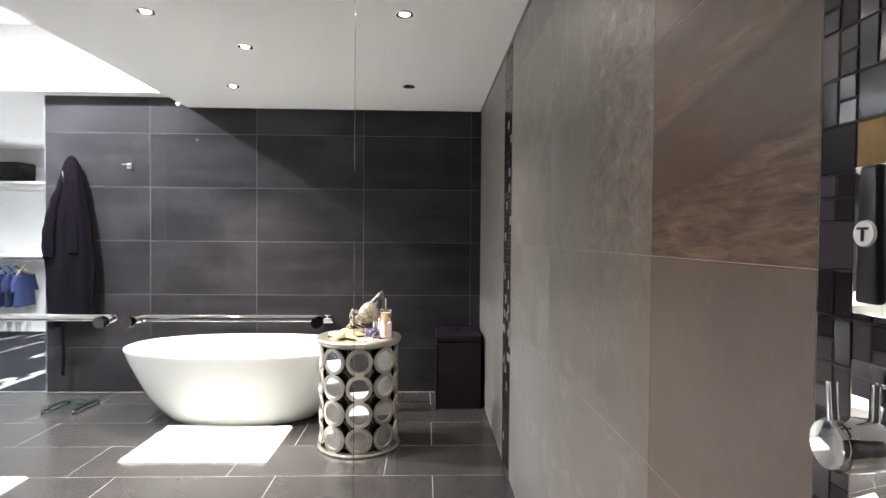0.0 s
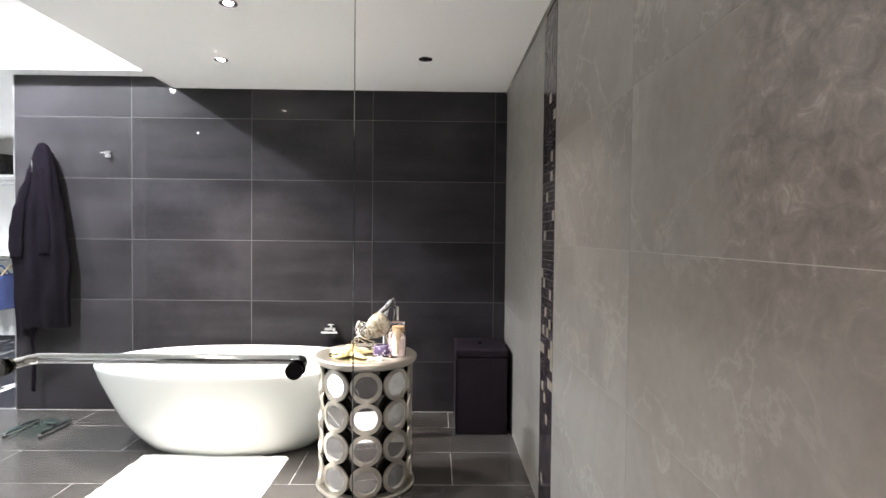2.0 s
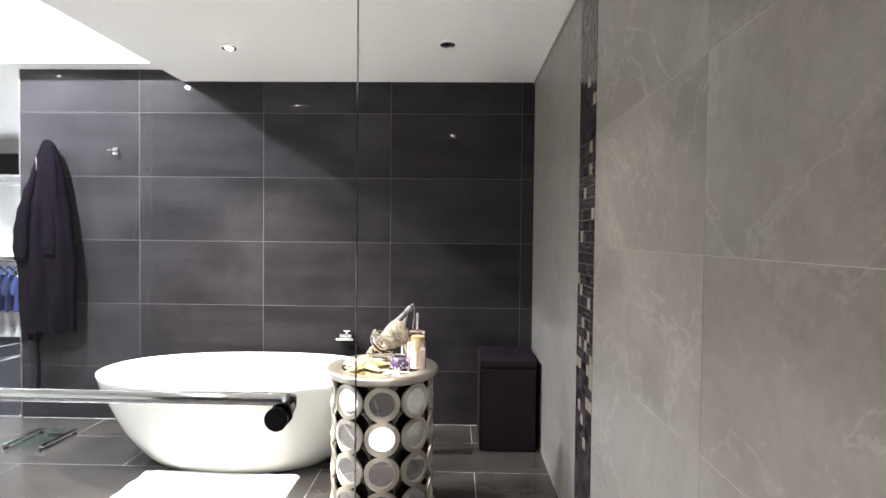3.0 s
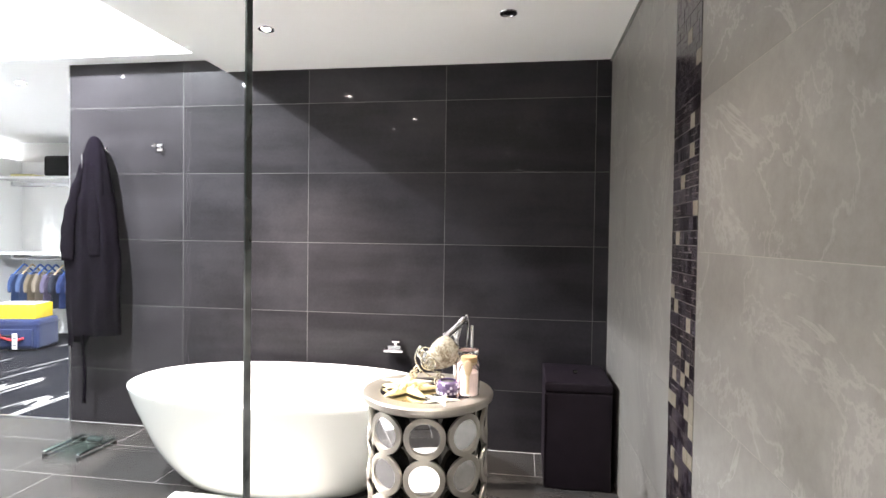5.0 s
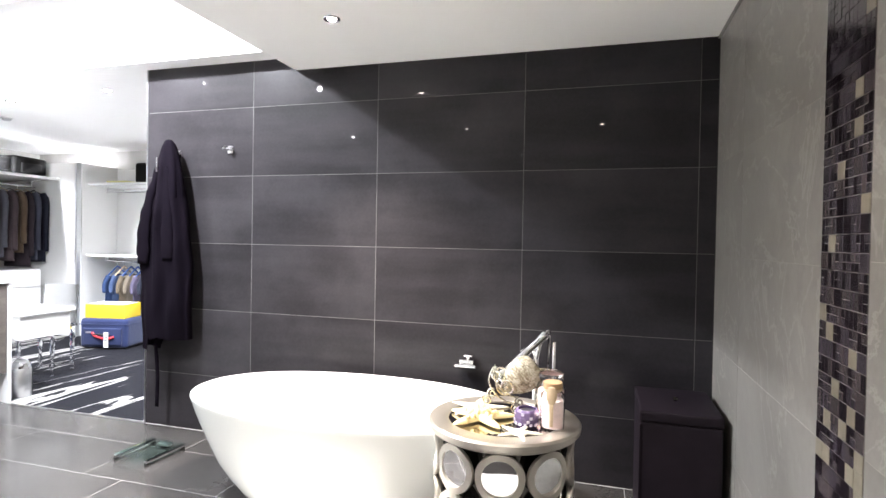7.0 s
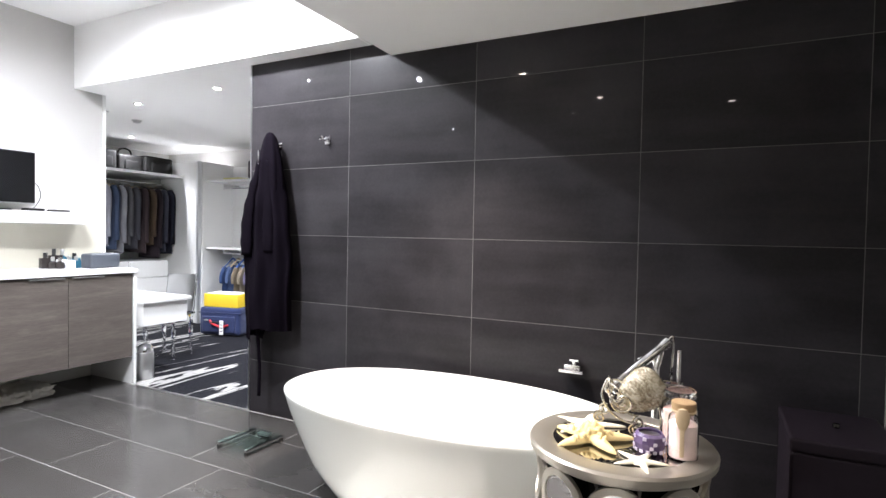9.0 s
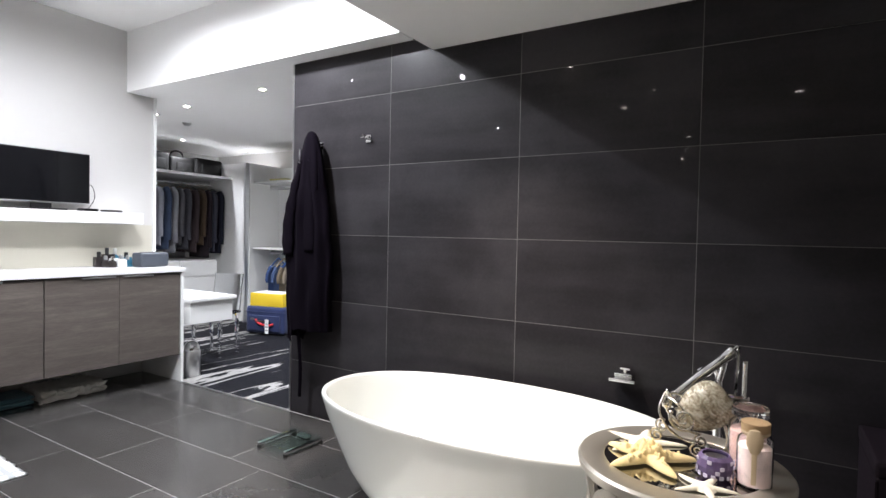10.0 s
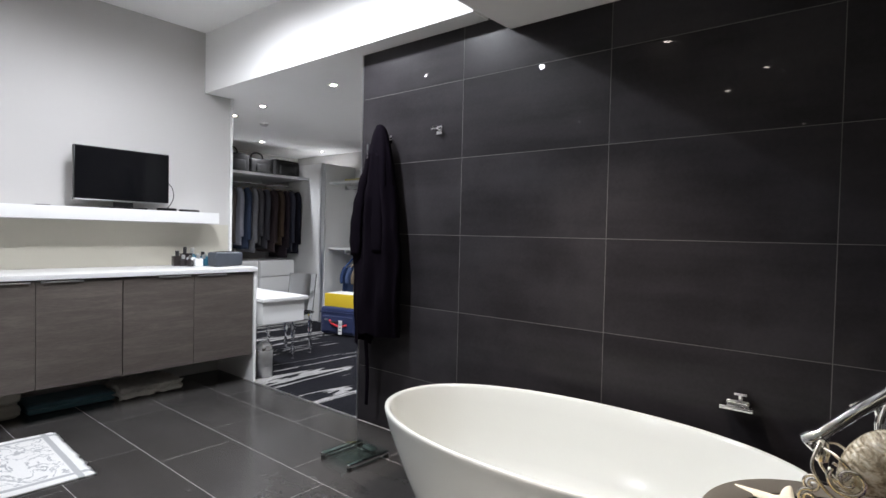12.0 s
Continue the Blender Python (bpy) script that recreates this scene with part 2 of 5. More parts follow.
def edge_material(name):
    """Ground glass edge: dark green with pale highlights painted along its height."""
    n = Nodes(name)
    f = n.noise(n.coords((1, 1, 1.6), shuffle=False), 3.0, 5, 0.6)
    # the pale stop puts bright highlights into the colour
    c = n.ramp(f, [(0.34, (0.012, 0.02, 0.02)), (0.46, (0.08, 0.105, 0.105)), (0.56, (0.62, 0.68, 0.7))])
    return n.set(Base_Color=c, Metallic=0.5, Roughness=0.12)


def fabric(name, colour, bump=0.5, vary=0.25, sheen=0.2, spec=0.15):
    n = Nodes(name)
    v = n.coords()
    fine, big = n.noise(v, 220, 3), n.noise(v, 5, 4)
    c = n.mix(big, tuple(x * (1 - vary) for x in colour), tuple(min(1, x * (1 + vary)) for x in colour))
    n.set(Base_Color=c, Roughness=0.92, Specular_IOR_Level=spec, Sheen_Weight=sheen)
    n.bump(fine, bump, 0.004)
    return n.m


def glow(name, colour, strength):
    n = Nodes(name)
    return n.set(Base_Color=(0.8, 0.8, 0.8), Emission_Color=colour, Emission_Strength=strength)


DARK_TILE = tile_material("dark_wall_tile", (0.0125, 0.0108, 0.0125), (0.0215, 0.0193, 0.0213), (0.056, 0.052, 0.057), 0.3, 0.13, 0.1)
FLOOR_TILE = tile_material("dark_floor_tile", (0.030, 0.028, 0.027), (0.045, 0.042, 0.040), (0.075, 0.071, 0.068), 0.23, 0.04)
STONE = stone_material("beige_stone")
GROUT = plain("pale_grout", (0.36, 0.35, 0.34), 0.85, vary=0.2)
GROUT_WALL = plain("grey_wall_grout", (0.115, 0.112, 0.108), 0.85, vary=0.25)
GROUT_STONE = plain("cream_grout", (0.4, 0.375, 0.33), 0.85, vary=0.15)
GROUT_DARK = plain("grey_grout", (0.25, 0.24, 0.22), 0.85)
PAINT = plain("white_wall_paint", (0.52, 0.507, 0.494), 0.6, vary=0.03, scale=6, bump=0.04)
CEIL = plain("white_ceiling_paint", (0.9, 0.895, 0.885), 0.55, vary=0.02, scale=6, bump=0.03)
CREAM = plain("cream_splashback", (0.49, 0.465, 0.395), 0.3, vary=0.04, scale=5, bump=0.03)
LACQUER = plain("white_lacquer", (0.8, 0.8, 0.79), 0.22, vary=0.02, bump=0.01)
ACRYLIC = plain("white_bath_acrylic", (0.645, 0.67, 0.645), 0.12, vary=0.015, scale=3, bump=0.01)
CHROME = plain("polished_chrome", (0.85, 0.85, 0.86), 0.06, 1.0, vary=0.03, bump=0.0)
GUNMETAL = plain("dark_chrome", (0.12, 0.115, 0.11), 0.15, 1.0, vary=0.05, bump=0.0)
STEEL = plain("brushed_steel", (0.6, 0.6, 0.6), 0.3, 1.0, vary=0.06, bump=0.05)
SATIN = plain("satin_aluminium", (0.75, 0.76, 0.78), 0.42, 0.9, vary=0.04, bump=0.02)
PEWTER = plain("champagne_metal", (0.52, 0.49, 0.43), 0.34, 0.85, vary=0.08, bump=0.06)
SILVER = plain("antique_silver", (0.68, 0.66, 0.6), 0.2, 1.0, vary=0.15, bump=0.1)
MIRROR = plain("mirror", (0.88, 0.88, 0.88), 0.02, 1.0, vary=0.0, bump=0.0)
TABLE_MIRROR = plain("grey_mirror", (0.5, 0.49, 0.47), 0.04, 1.0, vary=0.0, bump=0.0)
SMOKE = plain("smoked_mirror", (0.16, 0.15, 0.14), 0.03, 0.9, vary=0.0, bump=0.0)
WOOD = wood_material("grey_veneer")
CARPET = carpet_material("zebra_carpet")
RUG = rug_material("patterned_rug")
GLASS = pane_material("clear_glass", (0.985, 0.995, 0.99))
GLASS_EDGE = edge_material("polished_glass_edge")
GREEN_GLASS = pane_material("greenish_glass", (0.87, 0.945, 0.93))
CLEAR = glass_material("clear_acrylic", (0.97, 0.98, 1.0))
SHELL = shell_material("pearly_shell")
STAR_CREAM = plain("cream_starfish", (0.75, 0.7, 0.58), 0.85, vary=0.15, scale=80, bump=0.5)
STAR_GOLD = plain("yellow_starfish", (0.72, 0.58, 0.3), 0.85, vary=0.2, scale=60, bump=0.6)
PURPLE = plain("purple_stone_mosaic", (0.12, 0.085, 0.18), 0.25, vary=0.5, scale=90, bump=0.1)
SALT = plain("pink_bath_salt", (0.8, 0.63, 0.57), 0.8, vary=0.25, scale=160, bump=0.6)
SALT_DEEP = plain("deep_pink_bath_salt", (0.6, 0.38, 0.33), 0.8, vary=0.3, scale=140, bump=0.6)
CORK = plain("cork", (0.45, 0.3, 0.16), 0.85, vary=0.25, scale=90, bump=0.4)
TWINE = plain("pale_wood_spoon", (0.55, 0.42, 0.27), 0.7, vary=0.15, scale=50)
BASKET = plain("dark_brown_leather", (0.015, 0.0105, 0.0145), 0.6, vary=0.3, scale=60, bump=0.3, spec=0.15)
ROBE = fabric("midnight_terry", (0.0042, 0.0028, 0.0052), 0.3, sheen=0.0, spec=0.04)
TOWEL = fabric("white_terry", (0.78, 0.77, 0.74), 0.8, 0.06)
TEAL = fabric("teal_terry", (0.1, 0.21, 0.25), 0.8)
BEIGE = fabric("beige_terry", (0.45, 0.42, 0.36), 0.9, 0.15)
SHAG = fabric("cream_shag", (0.8, 0.77, 0.71), 1.0, 0.25)
BLACK = plain("black_plastic", (0.012, 0.012, 0.013), 0.3, vary=0.1, bump=0.02)
SCREEN = plain("dark_screen", (0.006, 0.006, 0.007), 0.08, vary=0.0, bump=0.0)
RUBBER = plain("dark_rubber", (0.02, 0.02, 0.02), 0.7)
LEATHER = plain("black_leather", (0.005, 0.0047, 0.0047), 0.7, vary=0.3, scale=50, bump=0.3, spec=0.12)
NAVY_BAG = fabric("navy_nylon", (0.02, 0.03, 0.085), 0.4)
WASH_BAG = plain("grey_leather", (0.045, 0.052, 0.066), 0.5, vary=0.15, scale=70, bump=0.3)
BLUE_HANGER = plain("blue_plastic", (0.05, 0.12, 0.36), 0.4, vary=0.05)
YELLOW = plain("yellow_card", (0.72, 0.5, 0.03), 0.5, vary=0.06)
RED = plain("red_ribbon", (0.55, 0.03, 0.04), 0.6)
PAPER = plain("white_paper", (0.8, 0.8, 0.8), 0.7, vary=0.04)
BLUE_PERFUME = plain("blue_glass", (0.03, 0.12, 0.18), 0.08, vary=0.3, scale=40, bump=0.0)
DARK_GLASS = plain("smoky_bottle", (0.03, 0.025, 0.025), 0.08, vary=0.1, bump=0.0)
GOLD_TILE = plain("gold_leaf_tile", (0.22, 0.13, 0.045), 0.25, 0.5, vary=0.5, scale=120, bump=0.3)
LAMP_GLOW = glow("lamp_face", (1.0, 0.96, 0.9), 160.0)
LAMP_OFF = plain("unlit_lamp", (0.05, 0.05, 0.05), 0.2, 0.5)

# ---- mesh helpers ----
def put(name, bm, material=None, parent=None, smooth=False):
    bmesh.ops.recalc_face_normals(bm, faces=bm.faces)
    me = bpy.data.meshes.new(name)
    bm.to_mesh(me)
    bm.free()
    if material:
        me.materials.append(material)
    if smooth:
        me.shade_smooth()
        if smooth != "all":
            me.set_sharp_from_angle(angle=radians(40))
    ob = new(name, me)
    ob.parent = parent
    return ob


def part(name, bm, material, parent, label="", smooth=False):
    return tagged(put(name, bm, material, parent, smooth), label)


def thing(name, place, label, category, group="", turn=0.0):
    ob = new(name)
    ob.empty_display_size = 0.05
    ob.matrix_basis = pose(*place, 0, 0, turn)
    return tagged(ob, label, category, group)


def structure(name, bm, material, label, category="", smooth=False):
    return tagged(put(name, bm, material, None, smooth), label, category, kind="structure")


def block(x0, x1, y0, y1, z0, z1, bevel=0.0, segments=2, bm=None):
    own = bmesh.new()
    g = bmesh.ops.create_cube(own, size=1)
    for v in g["verts"]:
        v.co = Vector((x0 + (v.co.x + 0.5) * (x1 - x0), y0 + (v.co.y + 0.5) * (y1 - y0), z0 + (v.co.z + 0.5) * (z1 - z0)))
    if bevel:
        bmesh.ops.bevel(own, geom=own.edges[:], offset=bevel, segments=segments, profile=0.6, affect="EDGES")
    return merge(bm, own)


def merge(bm, own):
    """own, or bm with own added to it."""
    if bm is None:
        return own
    me = bpy.data.meshes.new("tmp")
    own.to_mesh(me)
    own.free()
    bm.from_mesh(me)
    bpy.data.meshes.remove(me)
    return bm


def lathe(profile, n=32, bm=None, close=True):
    """Turns (radius, height) pairs round the z axis."""
    own = bmesh.new()
    rings = []
    for r, z in profile:
        if r < 1e-5:
            rings.append([own.verts.new((0, 0, z))])
        else:
            rings.append([own.verts.new((r * math.cos(2 * math.pi * i / n), r * math.sin(2 * math.pi * i / n), z)) for i in range(n)])
    for a, b in zip(rings, rings[1:]):
        for i in range(n):
            j = (i + 1) % n
            if len(a) == 1 and len(b) > 1:
                own.faces.new((a[0], b[i], b[j]))
            elif len(b) == 1 and len(a) > 1:
                own.faces.new((a[i], b[0], a[j]))
            elif len(a) > 1:
                own.faces.new((a[i], b[i], b[j], a[j]))
    return merge(bm, own)


def tube(points, radius, n=10, bm=None, ends=True):
    """A round bar along points; radius may be a list."""
    own = bmesh.new()
    pts = [Vector(p) for p in points]
    rad = radius if isinstance(radius, (list, tuple)) else [radius] * len(pts)
    rings, side = [], None
    for i, p in enumerate(pts):
        d = (pts[min(i + 1, len(pts) - 1)] - pts[max(i - 1, 0)]).normalized()
        if side is None:
            side = d.orthogonal().normalized()
        side = (side - d * side.dot(d)).normalized()
        up = d.cross(side)
        rings.append([own.verts.new(p + (side * math.cos(2 * math.pi * k / n) + up * math.sin(2 * math.pi * k / n)) * rad[i]) for k in range(n)])
    for a, b in zip(rings, rings[1:]):
        for k in range(n):
            own.faces.new((a[k], a[(k + 1) % n], b[(k + 1) % n], b[k]))
    if ends:
        own.faces.new(rings[0][::-1])
        own.faces.new(rings[-1])
    return merge(bm, own)


def moved(bm, m):
    bmesh.ops.transform(bm, matrix=m, verts=bm.verts)
    return bm


def bent(points, steps=8):
    """A smooth line through points."""
    p = [Vector(q) for q in points]
    p = [p[0] * 2 - p[1], *p, p[-1] * 2 - p[-2]]
    out = []
    for a, b, c, d in zip(p, p[1:], p[2:], p[3:]):
        for i in range(steps):
            t = i / steps
            out.append(0.5 * (2 * b + (c - a) * t + (2 * a - 5 * b + 4 * c - d) * t * t + (3 * b - a - 3 * c + d) * t ** 3))
    return out + [p[-2]]


def prism(outline, z0, z1, bm=None):
    """An outline of (x, y) pulled up from z0 to z1."""
    own = bmesh.new()
    lo = [own.verts.new((x, y, z0)) for x, y in outline]
    hi = [own.verts.new((x, y, z1)) for x, y in outline]
    own.faces.new(lo[::-1])
    own.faces.new(hi)
    for i in range(len(lo)):
        j = (i + 1) % len(lo)
        own.faces.new((lo[i], lo[j], hi[j], hi[i]))
    return merge(bm, own)


TILE_CACHE = {}


def tile(name, x0, x1, y0, y1, z0, z1, material, parent, ease=0.0012):
    """One tile with eased edges; alike sizes share a mesh."""
    key = (name, material.name, round(x1 - x0, 3), round(y1 - y0, 3), round(z1 - z0, 3))
    if key not in TILE_CACHE:
        dx, dy, dz = (x1 - x0) / 2, (y1 - y0) / 2, (z1 - z0) / 2
        bm = block(-dx, dx, -dy, dy, -dz, dz)
        bmesh.ops.bevel(bm, geom=bm.edges[:], offset=min(ease, dx / 3, dy / 3, dz / 3), segments=1, affect="EDGES")
        me = bpy.data.meshes.new(name)
        bm.to_mesh(me)
        bm.free()
        me.materials.append(material)
        TILE_CACHE[key] = me
    ob = new(name, TILE_CACHE[key])
    ob.location = ((x0 + x1) / 2, (y0 + y1) / 2, (z0 + z1) / 2)
    ob.parent = parent
    return ob

# ---- the setting ----
XR, YD, XL = 0.615, 5.0, -5.12  # stone wall, dark tiled wall, wall with the screen
XD = -3.14  # free end of the dark wall
YB, YS = 4.855, -0.9  # front of the beam, wall behind the shower

floor = structure("floor", block(XL - 0.2, XR + 0.2, YS - 0.2, 5.0, -0.12, -0.0008), GROUT, "dark grey polished porcelain floor with pale joints", "floor")
carpet = structure("carpet", block(-8.3, -2.0, 5.002, 8.6, -0.12, 0.002), CARPET, "black carpet with ragged white zebra stripes", "carpet")
structure("threshold_trim", block(-4.5, XD, 4.99, 5.006, -0.01, 0.006), STEEL, "thin metal strip between tiles and carpet", "trim")

wall_north = structure("wall_north", block(XD, XR + 0.2, 5.0008, 5.14, 0.0, 2.9), GROUT_WALL, "partition wall clad in large dark grey tiles", "wall")
wall_east = structure("wall_east", block(XR + 0.0008, XR + 0.2, YS - 0.2, 5.14, 0.0, 2.9), GROUT_STONE, "wall clad in grey-beige stone tiles with a mosaic strip", "wall")
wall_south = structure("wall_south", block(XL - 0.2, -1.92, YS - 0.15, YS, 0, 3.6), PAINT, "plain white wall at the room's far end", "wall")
# out of view; dark so that wall_north's gloss mirrors little light
structure("wall_shower", block(-1.92, XR + 0.2, YS - 0.15, YS, 0, 3.6), DARK_TILE, "unseen dark wall behind the shower that keeps reflections dark", "wall")
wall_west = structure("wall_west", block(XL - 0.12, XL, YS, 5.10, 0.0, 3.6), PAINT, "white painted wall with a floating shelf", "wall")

# low ceiling over the bath and shower, its side sloping up to the beam
edge = [(-1.935, Z_LOW), (-2.085, Z_CLOSET + 0.012), (-2.085, 3.2), (XR + 0.2, 3.2), (XR + 0.2, Z_LOW)]
bm = prism([(x, -z) for x, z in edge], 0, 1)
moved(bm, Matrix(((1, 0, 0, 0), (0, 0, 5.008 - YS, YS), (0, -1, 0, 0), (0, 0, 0, 1))))
structure("ceiling_low", bm, CEIL, "low white plaster ceiling with a sloping edge", "ceiling")
# beam and closet ceiling in one level
bm = block(-8.4, -2.087, YB, 8.7, Z_CLOSET, 3.5)
structure("ceiling_closet", bm, CEIL, "white ceiling of the dressing room and its deep beam face", "ceiling")
structure("ceiling_high", block(XL, -2.087, YS, YB, Z_HIGH, 3.6), CEIL, "raised white plaster ceiling", "ceiling")

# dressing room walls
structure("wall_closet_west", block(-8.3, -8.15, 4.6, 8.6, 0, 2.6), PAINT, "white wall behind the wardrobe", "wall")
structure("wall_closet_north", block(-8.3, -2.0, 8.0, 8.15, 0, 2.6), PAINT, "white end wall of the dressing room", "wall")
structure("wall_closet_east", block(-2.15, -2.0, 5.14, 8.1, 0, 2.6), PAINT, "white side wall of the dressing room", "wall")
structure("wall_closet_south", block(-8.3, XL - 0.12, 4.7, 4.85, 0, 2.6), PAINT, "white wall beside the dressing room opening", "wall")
structure("door_jamb_trim", block(XL - 0.125, XL + 0.012, 5.10, 5.125, 0.0, Z_CLOSET), LACQUER, "white upright trim at the wall's end", "trim")
structure("edge_trim", block(XD - 0.006, XD, 4.994, 5.142, 0.0, Z_CLOSET), STEEL, "thin metal edge strip on the dark wall", "trim")
structure("coving_shadow_trim", block(XR - 0.012, XR - 0.0005, 0.88, 4.999, Z_LOW - 0.012, Z_LOW), GROUT_DARK, "narrow shadow joint under the ceiling", "trim")

# ---- the bathroom's things ----
def oval(a, b, e, n):
    """n points round a softened oval."""
    out = []
    for i in range(n):
        t = 2 * math.pi * i / n
        c, s = math.cos(t), math.sin(t)
        out.append((a * math.copysign(abs(c) ** e, c), b * math.copysign(abs(s) ** e, s)))
    return out


def bathtub(x, y):
    """A freestanding oval tub: flaring outer shell, thin rolled rim, hollow inside."""
    tub = thing("bathtub", (x, y, 0), "white freestanding oval bathtub standing on dark tiles", "bathtub")
    n = 72
    # half length, half width, height
    ka, kb, kz = 0.885 / 0.874, 0.475 / 0.405, 0.538 / 0.545
    rings = [(0.40, 0.18, 0.0), (0.52, 0.245, 0.0), (0.54, 0.26, 0.011), (0.595, 0.291, 0.062), (0.652, 0.32, 0.125), (0.71, 0.346, 0.20), (0.76, 0.366, 0.29), (0.805, 0.383, 0.378), (0.846, 0.395, 0.458),
             (0.867, 0.402, 0.513), (0.874, 0.405, 0.532), (0.872, 0.404, 0.541), (0.864, 0.398, 0.545), (0.852, 0.388, 0.541), (0.846, 0.383, 0.53),
             (0.82, 0.365, 0.46), (0.765, 0.335, 0.34), (0.69, 0.295, 0.22), (0.58, 0.235, 0.135), (0.35, 0.13, 0.115)]
    rings = [(a * ka, b * kb, z * kz) for a, b, z in rings]
    bm = bmesh.new()
    loops = [[bm.verts.new((px, py, z)) for px, py in oval(a, b, 0.92, n)] for a, b, z in rings]
    for p, q in zip(loops, loops[1:]):
        for i in range(n):
            bm.faces.new((p[i], p[(i + 1) % n], q[(i + 1) % n], q[i]))
    bm.faces.new(loops[0][::-1])
    bm.faces.new(loops[-1])
    shell = part("shell", bm, ACRYLIC, tub, smooth="all")
    drain = part("drain", lathe([(0, 0.122), (0.026, 0.122), (0.03, 0.119), (0.03, 0.112)], 24), CHROME, tub, "chrome drain", True)
    drain.location = (0.1, 0, 0)
    return tub


bathtub(-1.24, 4.41)


def side_table(x, y, top):
    """A drum table: metal rings with round mirrors in four tiers, a rimmed dark mirror top."""
    t = thing("side_table", (x, y, 0), "round champagne metal drum side table with mirrored circles", "side table")
    r = 0.253
    part("base_ring", lathe([(r - 0.03, 0.0), (r + 0.012, 0.0), (r + 0.018, 0.01), (r + 0.012, 0.022), (r - 0.03, 0.022)], 64), PEWTER, t, smooth=True)
    part("top_rim", lathe([(0.205, top - 0.006), (0.205, top - 0.045), (r, top - 0.045), (r + 0.016, top - 0.036), (r + 0.016, top - 0.03), (r + 0.024, top - 0.026),
                           (r + 0.026, top - 0.008), (r + 0.02, top), (0.21, top), (0.205, top - 0.004)], 64), PEWTER, t, smooth=True)
    part("table_mirror", lathe([(0, top - 0.006), (0.206, top - 0.006), (0.206, top - 0.014), (0, top - 0.014)], 64), TABLE_MIRROR, t, "dark mirrored inset top", True)
    part("drum_core", lathe([(r - 0.05, 0.02), (r - 0.05, top - 0.045)], 48), SMOKE, t, "dark inner drum", True)
    tiers, n = 4, 9
    h = (top - 0.045 - 0.022) / tiers
    ro = h * 0.515
    for row in range(tiers):
        for k in range(n):
            a = 2 * math.pi * (k + 0.93) / n
            m = Matrix.Rotation(a, 4, "Z") @ Matrix.Translation((r, 0, 0.022 + h * (row + 0.5))) @ Matrix.Rotation(radians(90), 4, "Y")
            if row == 0 and k == 0:
                # flat ring bent to the drum, and its mirror
                ring = lathe([(ro * 0.72, -0.008), (ro * 0.99, -0.008), (ro * 1.0, -0.004), (ro * 0.99, 0.004), (ro * 0.74, 0.004), (ro * 0.72, 0.0), (ro * 0.72, -0.008)], 40)
                for v in ring.verts:
                    v.co.z += math.sqrt(max(0, r * r - v.co.y ** 2)) - r
                glass = lathe([(0, -0.004), (ro * 0.73, -0.004)], 40)
                for v in glass.verts:
                    v.co.z += (math.sqrt(max(0, r * r - (ro * 0.7) ** 2)) - r) * 0.5
                ring0 = part("ring", ring, PEWTER, t, smooth=True)
                mir0 = part("mirror_disc", glass, MIRROR, t)
                ring0.matrix_basis, mir0.matrix_basis = m, m
            else:
                for src, nm in ((ring0, "ring"), (mir0, "mirror_disc")):
                    o = new(nm, src.data)
                    o.parent, o.matrix_basis = t, m
    return t


side_table(-0.303, 3.805, 0.716)


